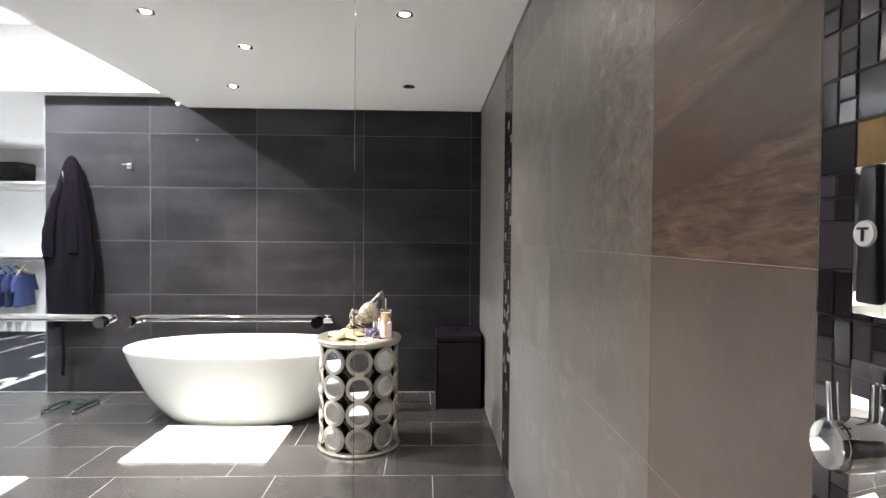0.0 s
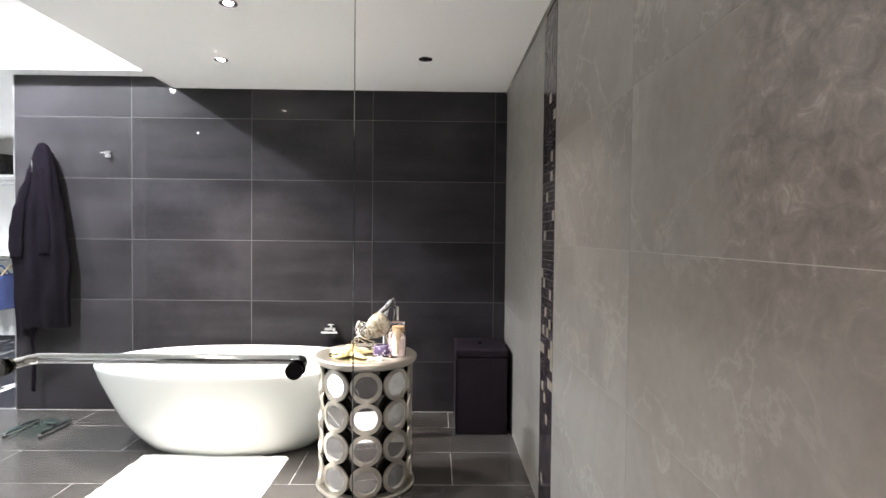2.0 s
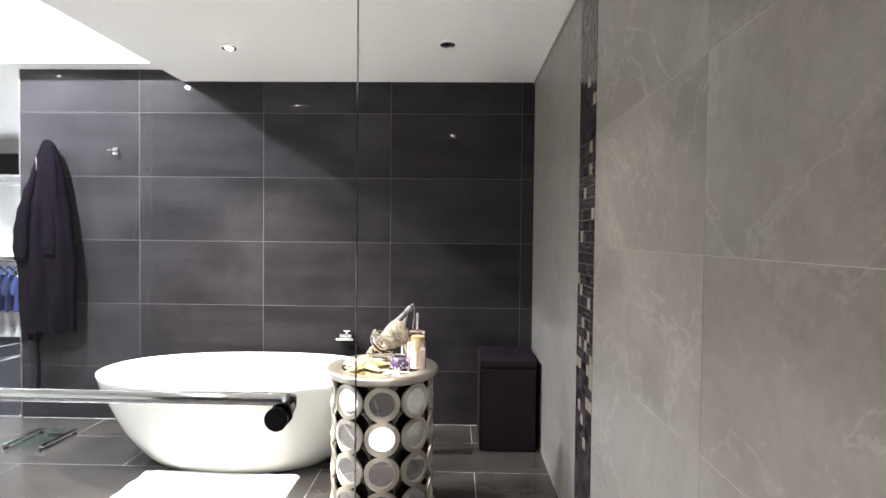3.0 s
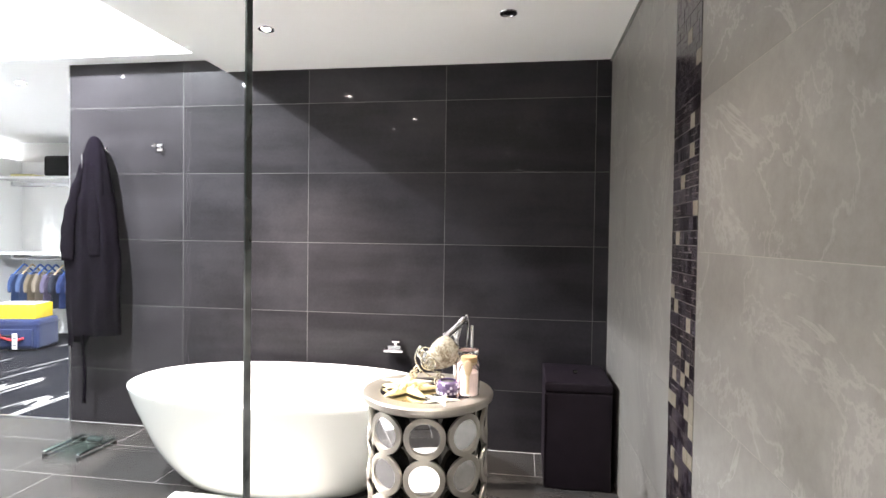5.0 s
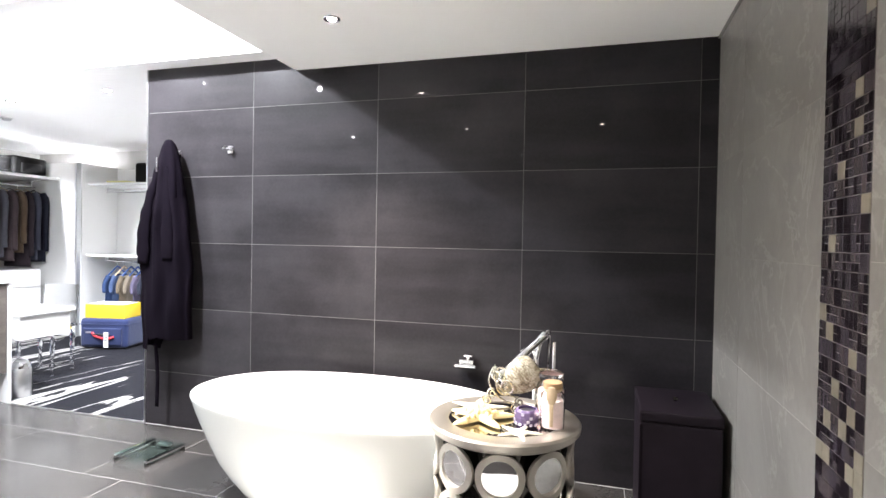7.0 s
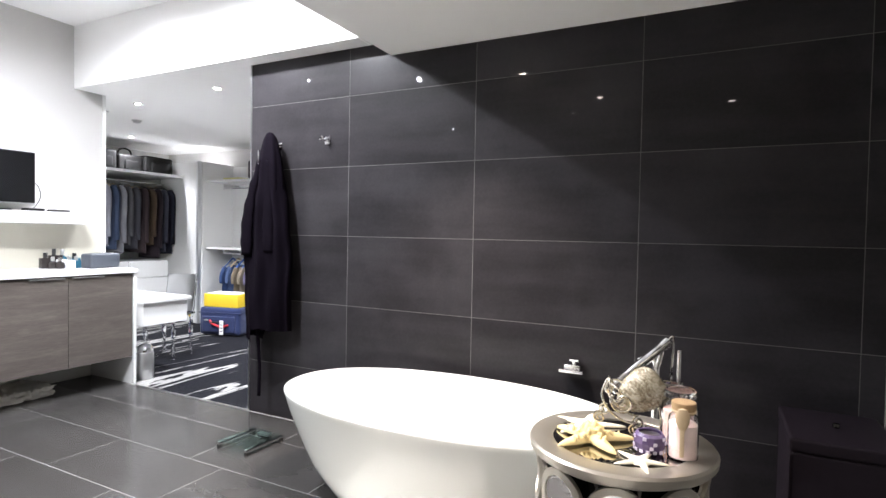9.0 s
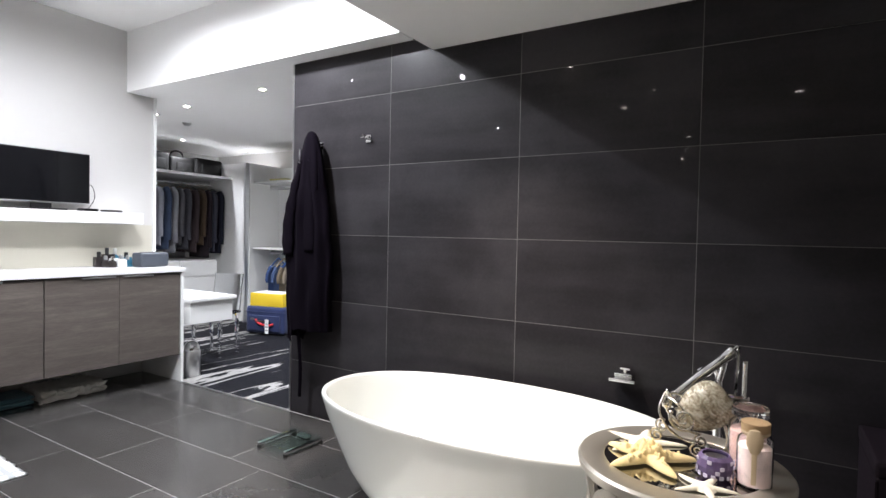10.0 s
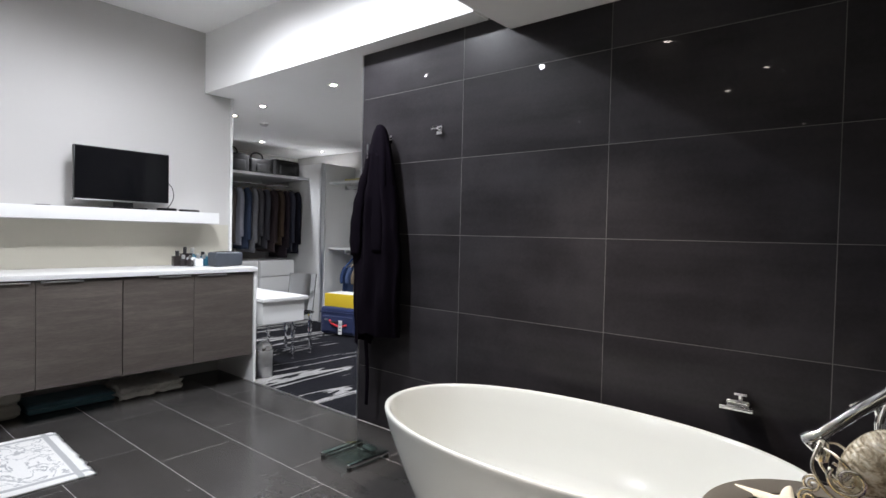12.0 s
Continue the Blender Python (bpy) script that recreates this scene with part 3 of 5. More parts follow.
def robe(x, y, top):
    """A hooded dressing gown hung by its loop, in deep folds, its belt trailing."""
    ob = thing("bathrobe", (x, y, 0), "dark navy terry bathrobe with hood hanging from a chrome hook", "bathrobe")
    n, rows = 96, 60
    bm = bmesh.new()
    loops = []
    hem = 0.66
    for r in range(rows + 1):
        f = r / rows
        z = top - (top - hem) * f
        w = 0.205 * (min(1, f / 0.62) ** 0.62) * (1 - 0.06 * max(0, f - 0.7) / 0.3) + 0.022
        d = 0.06 * (min(1, f / 0.3) ** 0.55) + 0.018
        lean = 0.0
        ring = []
        for i in range(n):
            t = 2 * math.pi * i / n
            fold = 1 + min(1, f * 2.2) * (0.13 * math.sin(7 * t + 2.2 * f) + 0.07 * math.sin(13 * t - 3 * f + 1.1))
            px, py = w * math.cos(t) * (0.84 if math.cos(t) > 0 else 1), d * math.sin(t)
            py = py * (fold if py < 0 else 1.0)
            px += 0.012 * noise.noise((px * 8, z * 3, 2.0)) * min(1, f * 4)
            py += 0.02 * noise.noise((px * 12, z * 4, 7.0)) * min(1, f * 3)
            hemdrop = 0.035 * noise.noise((px * 9, 0.3, 1.0)) * (f ** 6) - (0.09 * (f ** 8) if -0.25 < px < -0.12 else 0)
            ring.append(bm.verts.new((px + lean, min(py, 0.085), z + hemdrop)))
        loops.append(ring)
    for p, q in zip(loops, loops[1:]):
        for i in range(n):
            bm.faces.new((p[i], p[(i + 1) % n], q[(i + 1) % n], q[i]))
    bm.faces.new(loops[0])
    part("gown", bm, ROBE, ob, smooth="all")
    # two sleeves lying flat in front, and the gathered hood
    for sx, low in ((-0.165, 1.17), (0.035, 1.2)):
        pts = bent([(sx * 0.3, -0.045, 1.84), (sx * 0.75, -0.062, 1.6), (sx, -0.07, 1.38), (sx * 1.02, -0.068, low)], 8)
        sl = tube(pts, [0.024 + 0.026 * min(1, i / 14) + 0.004 * math.sin(i * 1.3) for i in range(len(pts))], 20)
        for v in sl.verts:
            v.co.y = -0.055 + (v.co.y + 0.055) * 0.42
            v.co.x += 0.009 * noise.noise((v.co.x * 20, v.co.z * 6, 3))
        part("sleeve", sl, ROBE, ob, smooth="all")
    hood = lathe([(0, 0.0), (0.025, -0.008), (0.05, -0.05), (0.078, -0.14), (0.1, -0.26), (0.115, -0.4), (0.1, -0.46), (0.05, -0.47)], 36)
    for v in hood.verts:
        fold = 1 + 0.1 * math.sin(6 * math.atan2(v.co.y, v.co.x)) * min(1, -v.co.z * 5)
        v.co = Vector((v.co.x * fold + 0.008 * noise.noise(v.co * 12), v.co.y * 0.5 * fold - 0.018, v.co.z + top + 0.012))
    part("hood", hood, ROBE, ob, smooth="all")
    belt = tube(bent([(-0.1, -0.07, 1.05), (-0.085, -0.07, 0.7), (-0.078, -0.03, 0.4), (-0.082, -0.03, 0.17)]), 0.016, 8)
    for v in belt.verts:
        v.co.y *= 0.5
    part("belt", belt, ROBE, ob, smooth="all")
    part("hanging_loop", tube(bent([(-0.012, -0.108, 1.80), (-0.004, -0.116, 1.85), (-0.014, -0.108, 1.89)]), 0.004, 8), CHROME, ob, "small chrome loop", True)
    return ob


robe(-2.855, 4.91, 2.02)


def wall_hook(x, y, z):
    h = thing("robe_hook", (x, y, z), "small chrome robe hook on a dark tiled wall", "hook")
    part("back_plate", block(-0.022, 0.022, -0.008, 0.0, -0.026, 0.026, 0.003), CHROME, h, smooth=True)
    part("arm", tube(bent([(0, 0, 0), (0, -0.03, -0.004), (0, -0.055, 0.0), (0, -0.066, 0.02)]), 0.007, 10), CHROME, h, smooth=True)
    part("cross_pin", tube([(-0.045, -0.03, 0.006), (0.03, -0.03, 0.006)], 0.006, 10), CHROME, h, smooth=True)
    return h


wall_hook(-2.43, 5.0, 1.965)
wall_hook(-2.86, 5.0, 1.945)


def bath_mixer(x, y, z):
    """Wall fitting over the tub: a flat shelf-like spout with a cross knob."""
    m = thing("bath_spout", (x, y, z), "polished chrome bath spout fixed to the dark wall", "tap")
    part("spout", block(-0.066, 0.066, -0.085, 0.0, -0.024, -0.004, 0.009, 4), CHROME, m, smooth=True)
    part("body", block(-0.046, 0.046, -0.055, 0.0, -0.006, 0.018, 0.011, 4), CHROME, m, smooth=True)
    part("stem", tube([(0.006, -0.028, 0.014), (0.006, -0.028, 0.036)], 0.012, 14), CHROME, m, smooth=True)
    part("handle", block(-0.018, 0.034, -0.045, -0.012, 0.034, 0.046, 0.005, 3), CHROME, m, smooth=True)
    return m


bath_mixer(-0.727, 5.0, 0.64)


def floor_mixer(x, y):
    """Freestanding tub filler: riser, block body, rod lever and a slanting hand shower."""
    m = thing("tub_filler", (x, y, 0), "freestanding chrome tub filler with a slanting hand shower", "tap")
    part("foot", lathe([(0, 0), (0.055, 0), (0.055, 0.008), (0.05, 0.014), (0.02, 0.016), (0, 0.016)], 28), CHROME, m, smooth=True)
    part("riser", tube([(0, 0, 0.01), (0, 0, 0.80)], 0.016, 18), CHROME, m, smooth=True)
    part("mixer_body", block(-0.03, 0.105, -0.022, 0.022, 0.715, 0.765, 0.006), CHROME, m, smooth=True)
    part("lever", tube([(0.085, 0, 0.765), (0.085, 0.0, 0.89)], 0.0095, 12), CHROME, m, smooth=True)
    part("spout", tube(bent([(-0.005, 0, 0.79), (-0.005, -0.0, 0.83), (-0.03, -0.005, 0.85), (-0.07, -0.01, 0.83)]), 0.012, 12), CHROME, m, smooth=True)
    part("holder", tube([(0, 0, 0.79), (0.025, -0.02, 0.91)], 0.012, 12), CHROME, m, smooth=True)
    part("hand_shower", tube([(-0.172, -0.03, 0.703), (-0.168, -0.03, 0.707), (-0.152, -0.03, 0.723), (-0.14, -0.03, 0.735), (-0.137, -0.03, 0.738), (-0.06, -0.03, 0.82), (0.018, -0.03, 0.898), (0.021, -0.03, 0.901), (0.047, -0.03, 0.929), (0.05, -0.03, 0.932)], [0.031, 0.0335, 0.028, 0.0225, 0.0195, 0.0195, 0.0195, 0.022, 0.022, 0.018], 18), CHROME, m, smooth=True)
    part("hose", tube(bent([(0.045, -0.03, 0.93), (0.06, -0.03, 0.945), (0.062, -0.01, 0.9), (0.05, 0.03, 0.6), (0.045, 0.035, 0.3), (0.02, 0.025, 0.5), (0.01, 0.0, 0.70)]), 0.006, 8), CHROME, m, smooth=True)
    return m


floor_mixer(-0.262, 4.46)


def laundry_basket():
    b = thing("laundry_basket", (0.402, 4.74, 0), "dark brown leather laundry box with a lid in the corner", "laundry box")
    part("body", block(-0.178, 0.178, -0.225, 0.235, 0.0, 0.532, 0.012, 3), BASKET, b, smooth=True)
    part("lid", block(-0.181, 0.181, -0.228, 0.238, 0.5325, 0.585, 0.012, 3), BASKET, b, smooth=True)
    part("seam", block(-0.181, -0.175, -0.228, -0.222, 0.02, 0.52), BASKET, b)
    part("lid_knob", lathe([(0, 0.605), (0.012, 0.603), (0.014, 0.592), (0.008, 0.584), (0, 0.584)], 16), GUNMETAL, b, "small dark metal knob", True)
    return b


laundry_basket()


def soft_mat(name, x0, x1, y0, y1, h, material, label, category, seed, turn=0.0, rumple=0.004):
    """A thick mat with a soft uneven edge and slight waves."""
    bm = bmesh.new()
    nx, ny = 60, 44
    cx, cy, w, d = (x0 + x1) / 2, (y0 + y1) / 2, (x1 - x0) / 2, (y1 - y0) / 2
    grid = []
    for j in range(ny + 1):
        for i in range(nx + 1):
            u, v = i / nx * 2 - 1, j / ny * 2 - 1
            ex = 0.006 * noise.noise((u * 3, v * 9, seed)) * abs(u) ** 8
            ey = 0.012 * noise.noise((u * 9, v * 3, seed + 5)) * abs(v) ** 8
            edge = min(1 - abs(u), (1 - abs(v)) * d / w) * w
            z = h * min(1, (edge / 0.012)) ** 0.5 if edge > 0 else 0.0
            z += (rumple * (noise.noise((u * 4, v * 4, seed)) + 0.5) + 0.0015 * noise.noise((u * 50, v * 40, seed))) * (1 if edge > 0 else 0)
            grid.append(bm.verts.new((u * w + ex, v * d + ey, max(0.0, z))))
    for j in range(ny):
        for i in range(nx):
            a = j * (nx + 1) + i
            bm.faces.new((grid[a], grid[a + 1], grid[a + nx + 2], grid[a + nx + 1]))
    rim = [e for e in bm.edges if e.is_boundary]
    low = bmesh.ops.extrude_edge_only(bm, edges=rim)["geom"]
    for v in low:
        if isinstance(v, bmesh.types.BMVert):
            v.co.z = 0.0
    bmesh.ops.contextual_create(bm, geom=[e for e in low if isinstance(e, bmesh.types.BMEdge)])
    ob = put(name, bm, material, None, "all")
    ob.matrix_basis = pose(cx, cy, 0.001, 0, 0, turn)
    return tagged(ob, label, category)


soft_mat("bath_mat", -1.705, -0.815, 3.505, 4.11, 0.014, TOWEL, "white terry bath mat lying on dark tiles", "bath mat", 3, -1.0, 0.008)
soft_mat("shower_door_mat", -0.6, 0.3, 2.17, 2.76, 0.012, TOWEL, "white terry mat lying before the shower opening", "bath mat", 17, 0.0, 0.004)
soft_mat("floor_rug", -4.36, -3.5, 2.2, 3.49, 0.01, RUG, "white rug with grey scroll pattern before the vanity", "rug", 8, -2.5, 0.002)
soft_mat("shower_mat", -2.97, -2.087, 2.70, 3.305, 0.012, TOWEL, "white terry mat lying on dark tiles", "bath mat", 12, 0.0, 0.004)


def bathroom_scale(x, y, turn):
    s = thing("bathroom_scale", (x, y, 0), "glass bathroom scale with chrome side rails", "scale", turn=turn)
    part("glass_plate", block(-0.135, 0.135, -0.14, 0.14, 0.034, 0.042, 0.003), GREEN_GLASS, s, smooth=True)
    for sx in (-0.122, 0.122):
        part("rail", block(sx - 0.013, sx + 0.013, -0.148, 0.148, 0.016, 0.033, 0.005), CHROME, s, "chrome rail", True)
        for sy in (-0.135, 0.135):
            part("foot", lathe([(0, 0), (0.014, 0), (0.016, 0.006), (0.012, 0.018), (0, 0.018)], 16), RUBBER, s, "dark rubber foot", True).location = (sx, sy, 0)
    part("display", block(-0.045, 0.045, 0.09, 0.13, 0.02, 0.0335, 0.003), STEEL, s, "grey display", True)
    return s


bathroom_scale(-2.645, 4.545, -3)


def shower_screen():
    """Frameless glass with two horizontal rails on stand-offs."""
    s = thing("shower_screen", (0, 0, 0), "clear frameless glass shower screen with chrome towel rails", "shower screen")
    g = part("glass_pane", block(-1.9, -0.0798, 1.836, 1.844, 0.012, Z_LOW - 0.004), GLASS, s)
    g.visible_shadow = False
    part("glass_edge", block(-0.0796, -0.0783, 1.8365, 1.8435, 0.012, Z_LOW - 0.004), GLASS_EDGE, s, "polished dark glass edge with painted highlights")
    part("floor_track", block(-1.9, -0.083, 1.83, 1.85, 0.0005, 0.0115), CHROME, s, "slim chrome floor channel")
    for x0, x1 in ((-0.741, -0.188), (-1.374, -0.82)):
        zr = 1.112
        pts = bent([(x0, 1.846, zr), (x0, 1.885, zr), (x0 + 0.008, 1.91, zr), (x0 + 0.035, 1.92, zr), ((x0 + x1) / 2, 1.92, zr), (x1 - 0.035, 1.92, zr), (x1 - 0.008, 1.91, zr), (x1, 1.885, zr), (x1, 1.846, zr)], 6)
        rail = part("towel_rail", tube(pts, 0.0105, 14), CHROME, s, smooth="all")
        for x in (x0, x1):
            for y0 in (1.845, 1.825):
                fl = lathe([(0, 0.01), (0.013, 0.01), (0.0165, 0.008), (0.0165, 0.001), (0, 0.001)], 24)
                moved(fl, Matrix.Translation((x, y0, zr)) @ Matrix.Rotation(radians(-90), 4, "X"))
                part("end_disc", fl, GUNMETAL, rail, "dark chrome disc on the glass", True)
    return s


shower_screen()


def vanity():
    """A wall-hung run of cupboards under one white worktop, closed by a white end panel."""
    front, back = -4.515, XL
    y_end = 5.03
    for i in range(4):
        y1 = 5.0 - 1.037 * i
        y0 = y1 - 1.037
        c = thing("vanity_cabinet", (0, 0, 0), "wall-hung grey wood veneer vanity cupboard with two doors", "cabinet", "vanity cupboards")
        part("body", block(back + 0.002, front - 0.02, y0 + 0.002, y1 - 0.002, 0.26, 0.955), WOOD, c)
        ym = (y0 + y1) / 2
        for a, b, hy in ((y0 + 0.003, ym - 0.0015, ym - 0.27), (ym + 0.0015, y1 - 0.003, ym + 0.03)):
            d = part("door", block(front - 0.019, front, a, b, 0.245, 0.95, 0.0012, 1), WOOD, c)
            part("handle", block(front - 0.01, front + 0.016, hy, hy + 0.24, 0.945, 0.955, 0.0015, 1), STEEL, d, "slim steel edge pull", True)
    wt = tagged(put("worktop", block(back + 0.002, front + 0.02, 0.84, y_end + 0.004, 0.965, 1.0, 0.003), LACQUER, None, True), "long white worktop lying on the vanity cupboards", "worktop")
    tagged(put("end_panel", block(back + 0.002, front + 0.006, y_end - 0.026, y_end, 0.0, 0.9645, 0.0015, 1), LACQUER, None, True), "white upright end panel of the vanity", "panel")
    structure("splashback", block(back, back + 0.004, 0.9, 5.09, 1.001, 1.365), CREAM, "cream panel between worktop and shelf", "splashback")


vanity()


def floating_shelf():
    s = tagged(put("floating_shelf", block(XL + 0.001, -4.87, 1.2, 4.872, 1.372, 1.467, 0.003), LACQUER, None, True), "thick white floating shelf on the wall", "shelf")
    return s


floating_shelf()


def television():
    t = thing("television", (-4.96, 4.125, 1.468), "black flat television standing on a white shelf", "television")
    part("casing", block(-0.035, 0.006, -0.345, 0.345, 0.053, 0.468, 0.006), BLACK, t, smooth=True)
    part("screen", block(0.0062, 0.0085, -0.338, 0.338, 0.066, 0.461), SCREEN, t, "dark glossy screen")
    part("bottom_trim", block(0.0, 0.011, -0.345, 0.345, 0.052, 0.063, 0.002), STEEL, t, "silver bottom strip", True)
    part("neck", block(-0.022, 0.0, -0.07, 0.07, 0.008, 0.06, 0.004), BLACK, t, smooth=True)
    part("foot", block(-0.075, 0.075, -0.15, 0.15, 0.0, 0.012, 0.004), BLACK, t, smooth=True)
    part("cable", tube(bent([(-0.03, 0.34, 0.24), (-0.03, 0.385, 0.2), (-0.03, 0.40, 0.12), (-0.03, 0.37, 0.05), (-0.03, 0.335, 0.01)]), 0.0035, 8), BLACK, t, "thin black cable", True)
    b = thing("soundbar_box", (-4.945, 4.45, 1.468), "small black media box on the shelf", "media box")
    part("casing", block(-0.05, 0.05, -0.06, 0.06, 0.0, 0.022, 0.003), BLACK, b, smooth=True)
    part("front_panel", block(0.05, 0.052, -0.05, 0.05, 0.004, 0.018), SCREEN, b)
    r = thing("remote_control", (-4.93, 4.63, 1.468), "black remote control lying on the shelf", "remote")
    part("casing", block(-0.022, 0.022, -0.08, 0.08, 0.0, 0.018, 0.005), BLACK, r, smooth=True)
    for i in range(5):
        part("button", block(-0.012, 0.012, -0.06 + i * 0.025, -0.046 + i * 0.025, 0.018, 0.0195), RUBBER, r)
    tagged(put("black_card", block(-5.0, -4.93, 3.55, 3.63, 1.468, 1.475, 0.002), BLACK, None, True), "thin black card lying on the shelf", "card")


television()


def downlight(x, y, z, lit=True):
    d = thing("downlight", (x, y, z), "round chrome recessed downlight in a white ceiling" if lit else "unlit round recessed downlight in a white ceiling", "downlight", "ceiling downlights")
    part("trim_ring", lathe([(0.021, -0.001), (0.03, -0.003), (0.033, -0.006), (0.043, -0.005), (0.045, 0.0), (0.021, 0.0)], 28), CHROME, d, smooth=True)
    part("lamp_face", lathe([(0, -0.0025), (0.022, -0.0025), (0.022, -0.0005), (0, -0.0005)], 24), LAMP_GLOW if lit else LAMP_OFF, d, "glowing lamp" if lit else "dark lamp")
    return d


# the two added lamps at y -0.45 get fittings as well
for x, y in LOW_SPOTS:
    downlight(x, y, Z_LOW)
downlight(0.0, 4.235, Z_LOW, False)
# includes a fitting for the added lamp at (-3.1, 2.6)
for x, y in HIGH_SPOTS:
    downlight(x, y, Z_HIGH)
# the two hidden added lamps are given fittings too
for x, y in CLOSET_SPOTS:
    downlight(x, y, Z_CLOSET)
sd = thing("smoke_detector", (-5.9, 5.95, Z_CLOSET), "small white smoke detector on the ceiling", "smoke detector")
part("base", lathe([(0, 0), (0.05, 0), (0.05, -0.012), (0, -0.012)], 24), LACQUER, sd, smooth=True)
part("cap", lathe([(0.04, -0.012), (0.036, -0.03), (0.02, -0.036), (0, -0.036)], 24), STEEL, sd, smooth=True)

# ---- on the side table ----
TT = 0.7105  # level of the mirrored top


def starfish(name, x, y, z, r, turn, material, label, thick, high, knobs=0, seed=1):
    """Five soft tapering arms round a low dome; knobs crowd its back and the ridges."""
    rng = random.Random(seed)
    bm = bmesh.new()
    for k in range(5):
        a = 2 * math.pi * k / 5 + rng.uniform(-0.08, 0.08)
        ln = r * rng.uniform(0.94, 1.06)
        sway = rng.uniform(-0.1, 0.1)
        pts, rad = [], []
        for i in range(15):
            f = i / 14
            pts.append((ln * f * math.cos(a + sway * f * f), ln * f * math.sin(a + sway * f * f), 0.0))
            rad.append(max(0.0006, r * thick * ((1 - f) ** 0.9 * 0.66 + 0.34) * math.sqrt(max(0.0, 1 - f ** 8))))
        arm = tube(pts, rad, 14)
        for v in arm.verts:
            v.co.z = max(0.0, v.co.z * high) + 0.0015
        merge(bm, arm)
        for i in range(knobs):
            f = 0.1 + 0.62 * (i + rng.random()) / knobs
            side = rng.uniform(-0.8, 0.8) * r * thick * (1 - f)
            size = r * (0.085 - 0.075 * f) * rng.uniform(0.7, 1.3)
            px, py = ln * f * math.cos(a) - side * math.sin(a), ln * f * math.sin(a) + side * math.cos(a)
            top = r * thick * high * (1 - 0.75 * f)
            knob = lathe([(0, size * 1.5), (size * 0.5, size * 1.15), (size * 0.85, size * 0.3), (size, -size)], 7)
            merge(bm, moved(knob, Matrix.Translation((px, py, top)) @ Matrix.Rotation(rng.uniform(-0.5, 0.5), 4, "X") @ Matrix.Rotation(rng.uniform(-0.5, 0.5), 4, "Y")))
    dome = r * thick * high
    merge(bm, lathe([(0, dome * 1.25), (r * 0.12, dome * 1.18), (r * 0.25, dome * 0.85), (r * 0.34, dome * 0.3), (r * 0.36, 0.001)], 30))
    for i in range(knobs * 4):
        a, q = rng.uniform(0, 6.28), r * 0.27 * math.sqrt(rng.random())
        size = r * 0.085 * rng.uniform(0.7, 1.35)
        k = lathe([(0, size * 1.8), (size * 0.5, size * 1.3), (size * 0.85, size * 0.3), (size, -size)], 7)
        merge(bm, moved(k, Matrix.Translation((q * math.cos(a), q * math.sin(a), dome * (1.2 - 1.1 * (q / (r * 0.36)) ** 2)))))
    ob = put(name, bm, material, None, "all")
    ob.matrix_basis = pose(x, y, z, 0, 0, turn)
    return tagged(ob, label, "starfish")


CX, CY = -0.303, 3.805
starfish("starfish", CX - 0.115, CY + 0.085, TT, 0.125, 26, STAR_CREAM, "cream dried starfish lying on the mirrored table top", 0.17, 0.75, 0, 3)
starfish("knobbed_starfish", CX - 0.08, CY - 0.035, TT + 0.004, 0.13, 94, STAR_GOLD, "large yellow knobbed starfish lying on the mirrored top", 0.24, 0.95, 9, 5)
starfish("small_starfish", CX + 0.075, CY - 0.145, TT + 0.002, 0.085, 8, STAR_CREAM, "small white starfish lying near the table's rim", 0.17, 0.75, 0, 7)


def candle_cup(x, y):
    c = thing("candle_holder", (x, y, TT), "purple and white mosaic glass tealight holder", "candle holder")
    part("cup", lathe([(0, 0), (0.03, 0), (0.042, 0.015), (0.046, 0.032), (0.042, 0.052), (0.036, 0.06), (0.032, 0.06), (0.036, 0.05), (0.036, 0.012), (0, 0.01)], 16), PURPLE, c)
    rng = random.Random(4)
    pale = plain("lilac_chip", (0.5, 0.46, 0.6), 0.25, vary=0.3)
    for row in range(4):
        for k in range(14):
            if rng.random() < 0.4:
                z = 0.012 + row * 0.012
                rr = 0.0405 + 0.006 * math.sin(math.pi * z / 0.06)
                o = part("chip", block(-0.0055, 0.0055, -0.0015, 0.0012, -0.005, 0.005, 0.0008, 1), pale, c)
                a = 2 * math.pi * (k + 0.5 * (row % 2)) / 14
                o.matrix_basis = Matrix.Rotation(a, 4, "Z") @ Matrix.Translation((0, -rr, z))
    part("tealight", lathe([(0, 0.052), (0.03, 0.052), (0.03, 0.012), (0, 0.012)], 20), STEEL, c, "grey metal tealight", True)
    return c


candle_cup(CX + 0.09, CY - 0.045)


